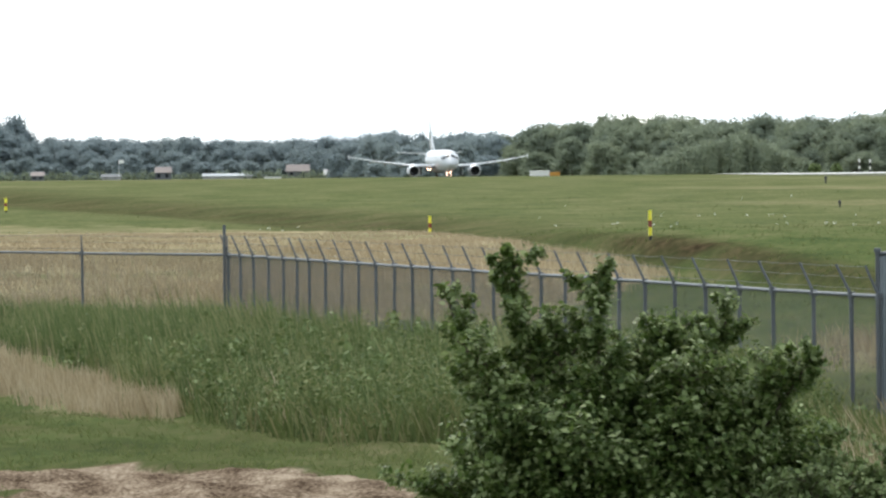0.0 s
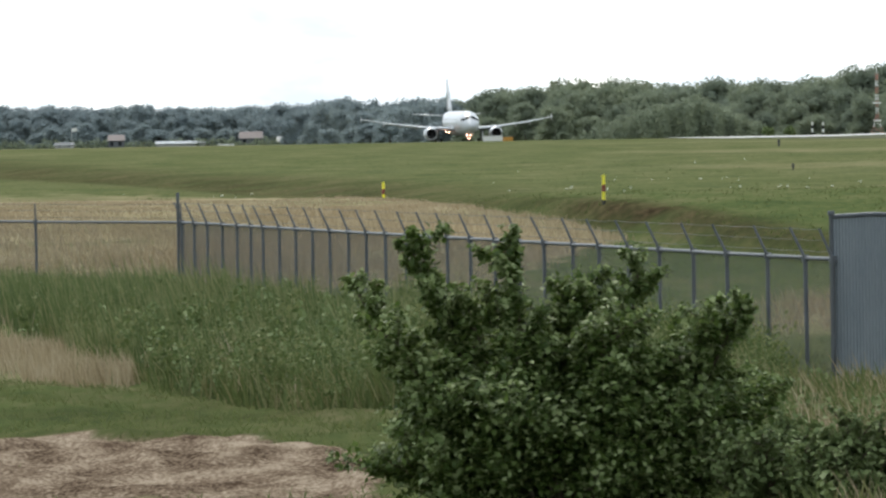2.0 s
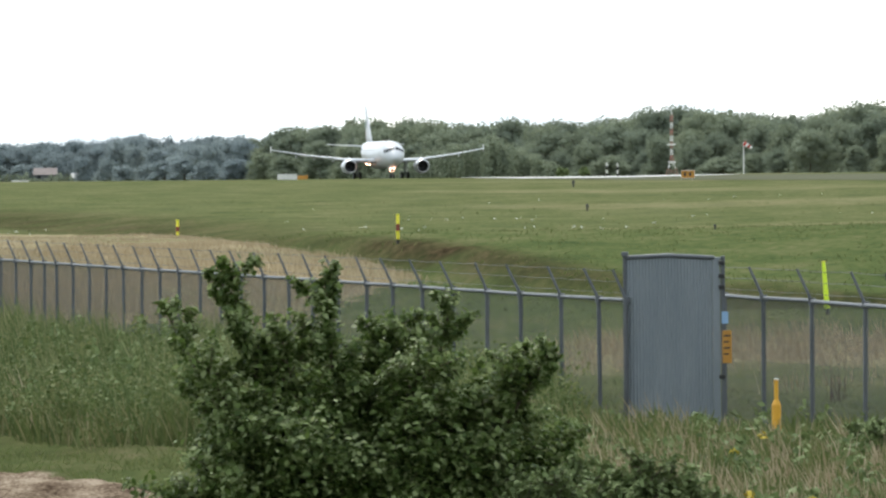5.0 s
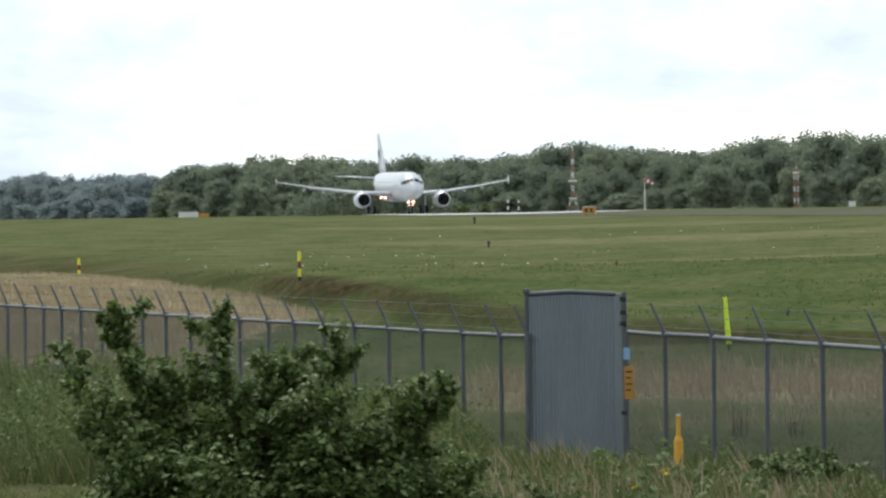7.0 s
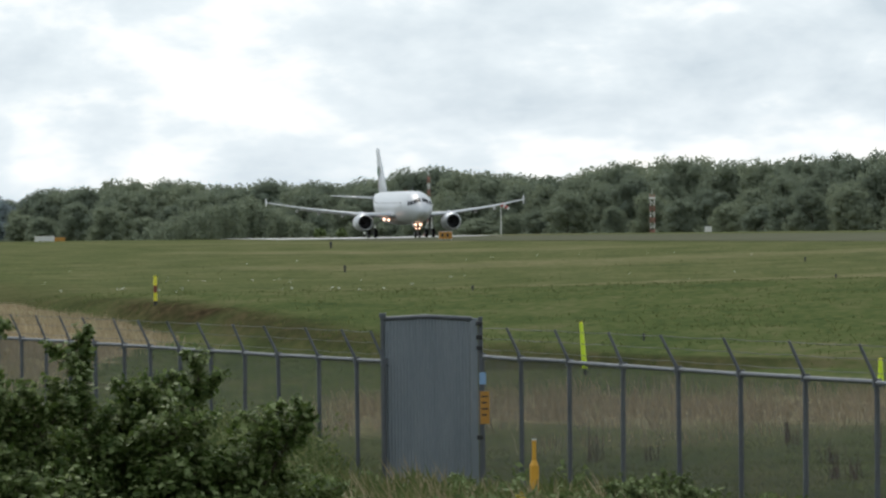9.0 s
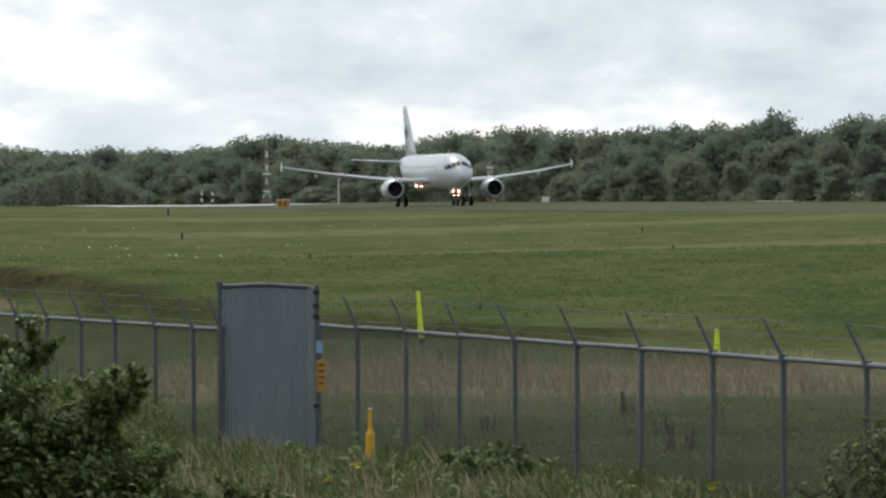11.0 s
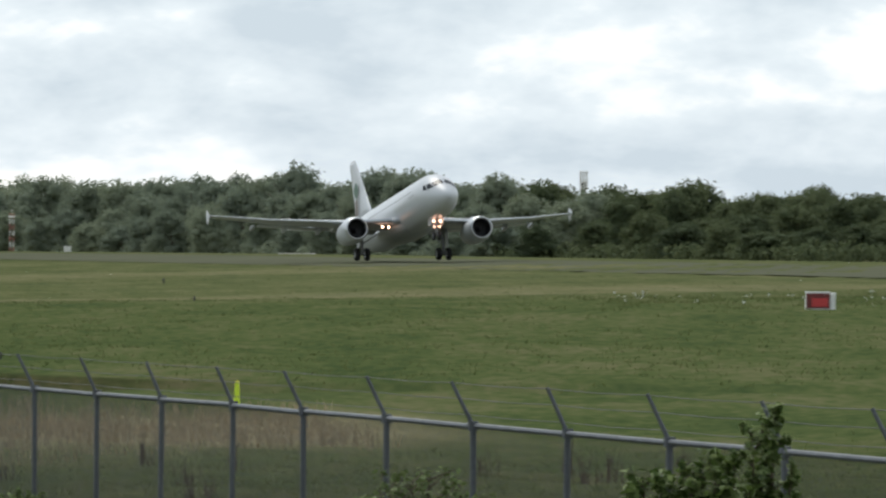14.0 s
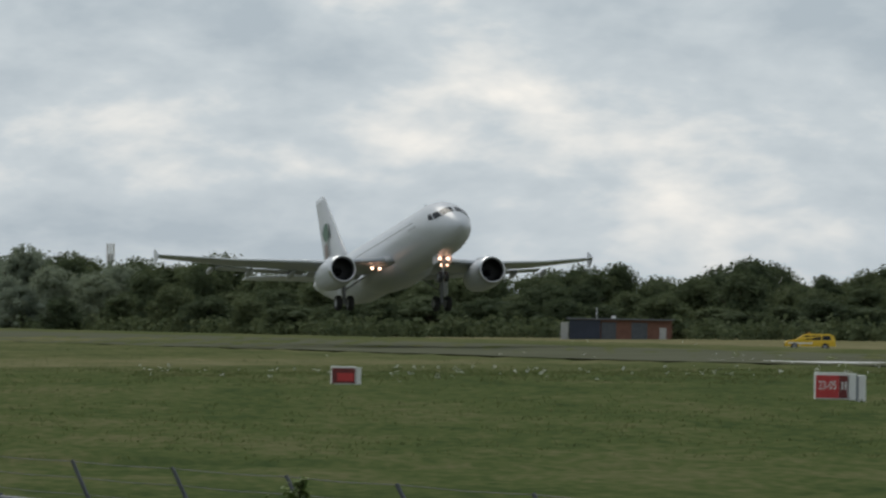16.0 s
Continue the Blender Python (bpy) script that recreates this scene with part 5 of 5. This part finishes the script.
# foot and tip of each limb (x, z of the tip), its spread and leaves
BRANCHES = [(-2.45, 2.55, 0.36, 800), (-1.72, 3.02, 0.40, 1400), (-1.10, 2.25, 0.50, 1200), (-0.60, 2.96, 0.40, 1400), (0.15, 2.40, 0.50, 1300), (0.90, 2.75, 0.36, 1200), (1.65, 2.05, 0.50, 1000), (2.05, 2.12, 0.34, 800),
         (-1.75, 1.45, 0.62, 1300), (-1.05, 1.25, 0.75, 1500), (-0.30, 1.45, 0.75, 1600), (0.55, 1.25, 0.75, 1600), (1.35, 1.25, 0.70, 1500), (2.05, 1.05, 0.50, 1100), (-1.95, 1.95, 0.45, 900), (-0.2, 2.15, 0.50, 1000), (0.55, 1.95, 0.50, 1000), (1.25, 1.75, 0.50, 1000), (-1.5, 0.6, 0.7, 1200), (0.0, 0.6, 0.8, 1300), (1.4, 0.55, 0.7, 1200)]
BRANCHES += [(-2.2, 0.35, 0.55, 900), (-0.8, 0.30, 0.70, 1000), (0.8, 0.25, 0.70, 1000), (2.1, 0.40, 0.50, 800)]
BRANCHES = [(x * 0.88, EYE[2] - (EYE[2] - z) * 0.88, s * 0.88, n) for x, z, s, n in BRANCHES]


def build_bush():
    rng = np.random.default_rng(12)
    x, y, z = BUSH_AT
    b = thing("bush", pose(x, y, z), "dense dark green broadleaf bush blown by wind", "bush")
    made = []
    for i, (tx, tz, spread, count) in enumerate(BRANCHES):
        foot = (tx * 0.35, rng.uniform(-0.3, 0.3), 0.1)
        made.append(leafy_limb(rng, foot, (tx, rng.uniform(-0.6, 0.6), tz - 0.12), spread, int(count * 3.5), 0.062, M["leaf"], b))
    stems = None
    for k in range(6):
        a = k * 1.05
        stems = rod((0.1 * math.cos(a), 0.1 * math.sin(a), -0.2), (0.5 * math.cos(a), 0.4 * math.sin(a), 0.9), 0.05, 0.03, 7, stems)
    part("stem", stems, M["bark"], b)
    return b, made


BUSH, BUSH_PARTS = build_bush()


def small_shrub(az, d, h, w, n, mat, label, seed, size=0.055, spread=0.26, leaves=1300):
    rng = np.random.default_rng(seed)
    x, y, z = at(az, d)
    s = thing("shrub", pose(x, y, z), label, "shrub", "shrubs by the fence")
    for i in range(n):
        q = (i + 0.5) / n - 0.5
        tz = h * (1 - 1.3 * q * q) * rng.uniform(0.75, 1.0)
        leafy_limb(rng, (q * w * 0.4, rng.uniform(-0.2, 0.2), 0), (q * w, rng.uniform(-0.4, 0.4), tz), spread, leaves, size, M[mat], s)


small_shrub(4.45, 84, 1.80, 1.9, 12, "shrub_leaf", "pale green shrub in front of the fence", 3, 0.05, 0.30, 420)
small_shrub(6.68, 74, 2.72, 0.55, 5, "leaf", "dark green sapling in front of the fence", 4, 0.07, 0.17, 800)
small_shrub(6.15, 73, 2.55, 0.95, 8, "leaf", "low dark shrub beside the sapling", 5, 0.07, 0.20, 900)
small_shrub(-0.35, 87, 1.12, 1.4, 7, "shrub_leaf", "grey-green scrub beside the bush", 6)
small_shrub(0.15, 86, 1.18, 1.3, 7, "shrub_leaf", "grey-green scrub below the gate", 7)
small_shrub(1.75, 112, 0.62, 1.2, 5, "shrub_leaf", "low green scrub before the fence", 9)
small_shrub(7.30, 70, 1.95, 0.6, 4, "leaf", "low dark shrub by the fence", 10, 0.07, 0.18, 800)


# ---- tall grass, reeds and weeds ----
def blades(rng, x, y, h, w, lean, per, spread, rows=2):
    """Tapering blades in tufts at the points x, y. h: heights."""
    n = len(x)
    k = n * per
    bx = np.repeat(x, per) + rng.normal(size=k) * spread
    by = np.repeat(y, per) + rng.normal(size=k) * spread
    bz = ground_z(bx, by) - 0.03
    hh = np.repeat(h, per) * rng.uniform(0.55, 1.08, k)
    a = rng.uniform(0, 2 * np.pi, k)
    wind = np.array([-0.16, 0.02])
    dx, dy = (np.cos(a) * lean + wind[0]) * hh, (np.sin(a) * lean + wind[1]) * hh
    ww = w * rng.uniform(0.6, 1.3, k)
    s = rng.uniform(-0.7, 0.7, k)
    ox, oy = np.cos(s) * ww, np.sin(s) * ww
    v = np.empty((k, 5, 3))
    v[:, 0] = np.stack([bx - ox, by - oy, bz], 1)
    v[:, 1] = np.stack([bx + ox, by + oy, bz], 1)
    v[:, 2] = np.stack([bx + dx * 0.42 + ox * 0.8, by + dy * 0.42 + oy * 0.8, bz + hh * 0.62], 1)
    v[:, 3] = np.stack([bx + dx * 0.42 - ox * 0.8, by + dy * 0.42 - oy * 0.8, bz + hh * 0.62], 1)
    v[:, 4] = np.stack([bx + dx, by + dy, bz + hh], 1)
    i = np.arange(k)[:, None] * 5
    f = np.concatenate([np.concatenate([i, i + 1, i + 2], 1), np.concatenate([i, i + 2, i + 3], 1), np.concatenate([i + 3, i + 2, i + 4], 1)])
    return v.reshape(-1, 3), f


def scatter(rng, n, x0, x1, y0, y1, test):
    x, y = rng.uniform(x0, x1, n), rng.uniform(y0, y1, n)
    keep = test(x, y)
    return x[keep], y[keep]


def stuff(name, sets, mat, label, category):
    base, vs, fs = 0, [], []
    for v, f in sets:
        vs.append(v)
        fs.append(f + base)
        base += len(v)
    tagged(new(name, fast_mesh(name, np.concatenate(vs), np.concatenate(fs), M[mat])), label, category, kind="stuff")


def build_grasses():
    rng = np.random.default_rng(21)
    # reed and herb belt before the far fence leg
    x, y = scatter(rng, 60000, -32, 0, 112, 225, lambda a, b: in_polygon(a, b, REEDS))
    tall = 0.95 + 0.35 * wobble(x, y, 0.5, 3.3) + 0.30 * wobble(x, y, 1.7, 0.6)
    tall = tall * (1 - 0.38 * smooth_step(165, 190, y))
    reed = rng.random(len(x)) < np.clip((y - 128) / 45, 0.1, 0.9)
    stuff("reeds", [blades(rng, x[reed], y[reed], tall[reed] * 1.15, 0.012, 0.16, 7, 0.10)], "reed", "tall green reeds leaning in the wind", "reeds")
    stuff("herbs", [blades(rng, x[~reed], y[~reed], tall[~reed] * rng.uniform(0.35, 0.85, int((~reed).sum())), 0.012, 0.45, 7, 0.18)], "weed", "tall mixed green herbs before the fence", "weeds")
    back = (y > 165) & (rng.random(len(x)) < 0.06)
    stuff("tall_reeds", [blades(rng, x[back], y[back], tall[back] * 1.55, 0.012, 0.10, 3, 0.12)], "reed", "tall reed heads standing over the belt", "reeds")
    # leafy herbs among them
    keep = rng.random(len(x)) < np.where(y < 160, 0.95, 0.25)
    lobes = [(a, b, gz(a, b) + h * rng.uniform(0.10, 0.88), 0.17, 0.17, 0.20) for a, b, h in zip(x[keep], y[keep], tall[keep])]
    v, f = leaf_cloud(rng, lobes, len(lobes) * 18, 0.050)
    tagged(new("leafy_herbs", fast_mesh("leafy_herbs", v, f, M["herb_leaf"])), "leafy green herbs in the reed belt", "herbs", kind="stuff")
    # straw patch, and dry grass behind the fence
    x, y = scatter(rng, 9000, -32, -9, 132, 200, lambda a, b: in_polygon(a, b, STRAW_PATCH))
    sets = [blades(rng, x, y, 0.50 + 0.14 * wobble(x, y, 1.1, 2.0), 0.010, 0.26, 8, 0.10)]
    x, y = scatter(rng, 60000, -60, 12, 140, 345, lambda a, b: (zones(a, b)[0] > rng.random(len(a)) * 0.9 + 0.08) & beyond_fence(a, b) & (np.abs(np.degrees(np.arctan2(a, b)) - 1) < 8))
    sets.append(blades(rng, x, y, (0.40 + 0.16 * wobble(x, y, 0.4, 1.0)) * (1 - 0.65 * smooth_step(250, 320, y)), 0.009, 0.34, 6, 0.22))
    x, y = scatter(rng, 9000, -32, 0, 112, 225, lambda a, b: in_polygon(a, b, REEDS) & (wobble(a, b, 0.6, 2.4) > 0.1))
    sets.append(blades(rng, x, y, 0.75 + 0.2 * wobble(x, y, 1.2, 1.0), 0.008, 0.30, 5, 0.12))
    x, y = scatter(rng, 1500, -0.5, 13, 66, 130, lambda a, b: in_polygon(a, b, WEEDS) & ~beyond_fence(a - 0.25, b))
    sets.append(blades(rng, x, y, 0.62 + 0.2 * wobble(x, y, 1.4, 2.0), 0.009, 0.28, 9, 0.10))
    stuff("dry_grass", sets, "straw", "tall pale dry grass swaying in the wind", "dry grass")
    # green grass behind the fence and along the track
    x, y = scatter(rng, 45000, -30, 30, 90, 205, lambda a, b: (zones(a, b)[0] < 0.35) & (zones(a, b)[1] < 0.4) & (np.abs(np.degrees(np.arctan2(a, b)) - 1) < 8) & ~in_polygon(a, b, REEDS) & (rng.random(len(a)) > smooth_step(118, 165, b) * 0.97))
    stuff("short_grass", [blades(rng, x, y, (0.08 + 0.04 * wobble(x, y, 0.8, 1.0) + 0.12 * rng.random(len(x)) ** 3) * (1 - 0.7 * smooth_step(150, 200, y)), 0.008, 0.9, 5, 0.20)], "turf", "rough green grass", "grass")
    # weeds before the right fence leg
    x, y = scatter(rng, 9000, -6, 14, 66, 128, lambda a, b: in_polygon(a, b, WEEDS))
    stuff("weeds", [blades(rng, x, y, 0.50 + 0.18 * wobble(x, y, 1.3, 2.0), 0.018, 0.40, 8, 0.13)], "weed", "mixed weeds growing before the fence", "weeds")
    keep = rng.random(len(x)) < 0.22
    lobes = [(a, b, gz(a, b) + rng.uniform(0.12, 0.48), 0.15, 0.15, 0.15) for a, b in zip(x[keep], y[keep])]
    v, f = leaf_cloud(rng, lobes, len(lobes) * 22, 0.075)
    tagged(new("leafy_weeds", fast_mesh("leafy_weeds", v, f, M["shrub_leaf"])), "leafy weeds before the fence", "weeds", kind="stuff")
    # yellow flower heads among them, white ones on the airfield
    x, y = scatter(rng, 150, 1.2, 12, 72, 108, lambda a, b: in_polygon(a, b, WEEDS) & ~beyond_fence(a - 0.4, b) & (wobble(a, b, 0.9, 1.0) > 0.35))
    lobes = [(a, b, gz(a, b) + rng.uniform(0.5, 0.72), 0.05, 0.05, 0.04) for a, b in zip(x, y)]
    v, f = leaf_cloud(rng, lobes, len(lobes) * 14, 0.05)
    tagged(new("yellow_flowers", fast_mesh("yellow_flowers", v, f, M["flower_yellow"])), "yellow flower heads among weeds", "flowers", kind="stuff")
    aa, dd = rng.uniform(-6, 11, 1500), rng.uniform(330, 700, 1500)
    x, y = dd * np.sin(np.radians(aa)), dd * np.cos(np.radians(aa))
    keep = wobble(x, y, 0.06, 2.0) + 0.25 * rng.normal(size=1500) > 0.85
    lobes = [(a, b, gz(a, b) + rng.uniform(0.12, 0.3), 0.09, 0.09, 0.05) for a, b in zip(x[keep], y[keep])]
    v, f = leaf_cloud(rng, lobes, len(lobes) * 5, 0.055)
    tagged(new("white_flowers", fast_mesh("white_flowers", v, f, M["flower_white"])), "white flower heads on the airfield grass", "flowers", kind="stuff")
    # a belt of flowering weeds by the runway signs, and scattered tufts
    aa, dd = rng.uniform(5.5, 11, 700), 318 + rng.normal(size=700) * 12
    x, y = dd * np.sin(np.radians(aa)), dd * np.cos(np.radians(aa))
    lobes = [(a, b, gz(a, b) + rng.uniform(0.10, 0.28), 0.08, 0.08, 0.06) for a, b in zip(x[:90], y[:90])]
    v, f = leaf_cloud(rng, lobes, len(lobes) * 5, 0.055)
    tagged(new("pale_flowers", fast_mesh("pale_flowers", v, f, M["flower_white"])), "pale flower heads in a belt of weeds", "flowers", kind="stuff")
    ta, td = rng.uniform(-6, 11, 1300), rng.uniform(215, 520, 1300)
    tx, ty = td * np.sin(np.radians(ta)), td * np.cos(np.radians(ta))
    keep = (wobble(tx, ty, 0.11, 0.8) > 0.1) & (zones(tx, ty)[0] < 0.4)
    x, y = np.concatenate([x, tx[keep]]), np.concatenate([y, ty[keep]])
    stuff("tufts", [blades(rng, x, y, 0.10 + 0.09 * rng.random(len(x)), 0.014, 0.8, 9, 0.22)], "turf", "coarse grass tufts on the airfield", "grass")
    # coarse turf all over the field
    ta = rng.uniform(-6, 11.3, 15000)
    td = 1 / rng.uniform(1 / 780, 1 / 206, 15000)
    tx, ty = td * np.sin(np.radians(ta)), td * np.cos(np.radians(ta))
    keep = (zones(tx, ty)[0] < 0.45) & (zones(tx, ty)[1] < 0.4) & beyond_fence(tx, ty) & (along(tx, ty)[1] < 168) & (wobble(tx, ty * 0.2, 0.5, 2.2) + 0.6 * rng.normal(size=15000) > -0.2)
    tx, ty = tx[keep], ty[keep]
    stuff("field_grass", [blades(rng, tx, ty, 0.07 + 0.10 * rng.random(len(tx)) ** 2, 0.020, 1.0, 3, 0.25)], "turf", "coarse windblown grass on the airfield", "grass")
    # rounded leafy clumps in the front of the reed belt
    x, y = scatter(rng, 900, -20, 0, 118, 172, lambda a, b: in_polygon(a, b, REEDS) & (rng.random(len(a)) < 0.55))
    for mat, pick, words in (("herb_leaf", slice(0, None, 2), "dark leafy clumps in the reed belt"), ("shrub_leaf", slice(1, None, 2), "pale silvery leafy clumps in the reed belt")):
        lobes = []
        for a, b in zip(x[pick], y[pick]):
            h = rng.uniform(0.5, 1.25)
            lobes += [(a + rng.normal() * 0.22, b + rng.normal() * 0.3, gz(a, b) + h * q, 0.34 * (1.15 - q), 0.34, 0.24) for q in (0.25, 0.55, 0.85)]
        v, f = leaf_cloud(rng, lobes, len(lobes) * 46, 0.085)
        tagged(new("leafy_clumps", fast_mesh("leafy_clumps", v, f, M[mat])), words, "herbs", kind="stuff")
    # dark dead docks behind the fence
    for i in range(14):
        xx, yy, zz = at(rng.uniform(0.8, 6.2), rng.uniform(130, 152))
        px, py = xx + rng.normal(size=4) * 0.05, yy + rng.normal(size=4) * 0.05
        v, f = blades(rng, px, py, rng.uniform(0.25, 0.75, 4), 0.009, 0.26, 3, 0.07)
        v[:, :2] -= (xx, yy)
        v[:, 2] -= zz
        d = thing("dead_dock", pose(xx, yy, zz), "dark brown dead dock plant in dry grass", "plant", "dead docks")
        tagged(part("stalk", fast_mesh("stalk", v, f, M["brown_weed"]), None, d), kind="stuff")


build_grasses()


# ---- what moves ----
# seconds, metres still to roll to the point abreast of the camera, height of the main wheels, pitch up and roll
ROLL_OUT = [(0.0, 1634.4, 0.46, 0.0, 0.0), (4.0, 1425.8, 1.45, 0.0, 0.0), (8.0, 1183.5, 2.2, 0.0, 0.0), (10.5, 1018.0, 1.84, 0.0, 0.7), (11.2, 969.5, 1.75, 0.6, 0.3), (12.0, 913.3, 1.61, 3.0, -0.9),
            (13.0, 841.6, 1.42, 5.9, -0.5), (14.0, 768.4, 1.36, 8.4, 0.9), (15.0, 696.4, 2.03, 9.1, 1.2), (16.0, 623.3, 3.34, 9.9, 0.7)]
# sway of the bush: seconds and metres to the right at the height of the tips
GUSTS = [(0.0, 0.40), (0.5, 0.24), (1.0, 0.12), (1.5, -0.10), (2.0, -0.12), (2.5, -0.08), (3.0, 0.0), (3.5, 0.02), (4.0, 0.05), (5.2, 0.12), (6.5, 0.10), (7.0, 0.0), (7.5, -0.05), (8.0, -0.12), (9.0, 0.05), (10.5, -0.06),
         (11.5, 0.08), (13.0, 0.0), (16.0, 0.1)]


def motions():
    rows = []
    for t, s, z, pitch, roll in ROLL_OUT:
        x = RUNWAY_U * math.cos(PSI) - s * math.sin(PSI)
        y = RUNWAY_U * math.sin(PSI) + s * math.cos(PSI)
        z += float(side_lift(x))
        rows.append((t, pose(x, y, z, roll, -pitch, -90 + math.degrees(PSI))))
    walk(JET, rows)
    for i, limb in enumerate(BUSH_PARTS):
        tx, tz = BRANCHES[i][0], BRANCHES[i][1]
        size = min(1.0, tz / 2.6) ** 1.5 * (1.0 if tx < 0.8 else 0.6)
        base = limb.matrix_basis.copy()
        lag = 0.12 * (i % 3)
        turns = []
        for t, g in GUSTS:
            wave = g + 0.03 * math.sin(3.1 * t + i * 1.7)
            turns.append((t, base @ pose(0, 0, 0, 1.2 * math.sin(2.3 * t + i), math.degrees(math.atan2(wave * size, max(tz, 0.8))), 0)))
        walk(limb, turns)


motions()
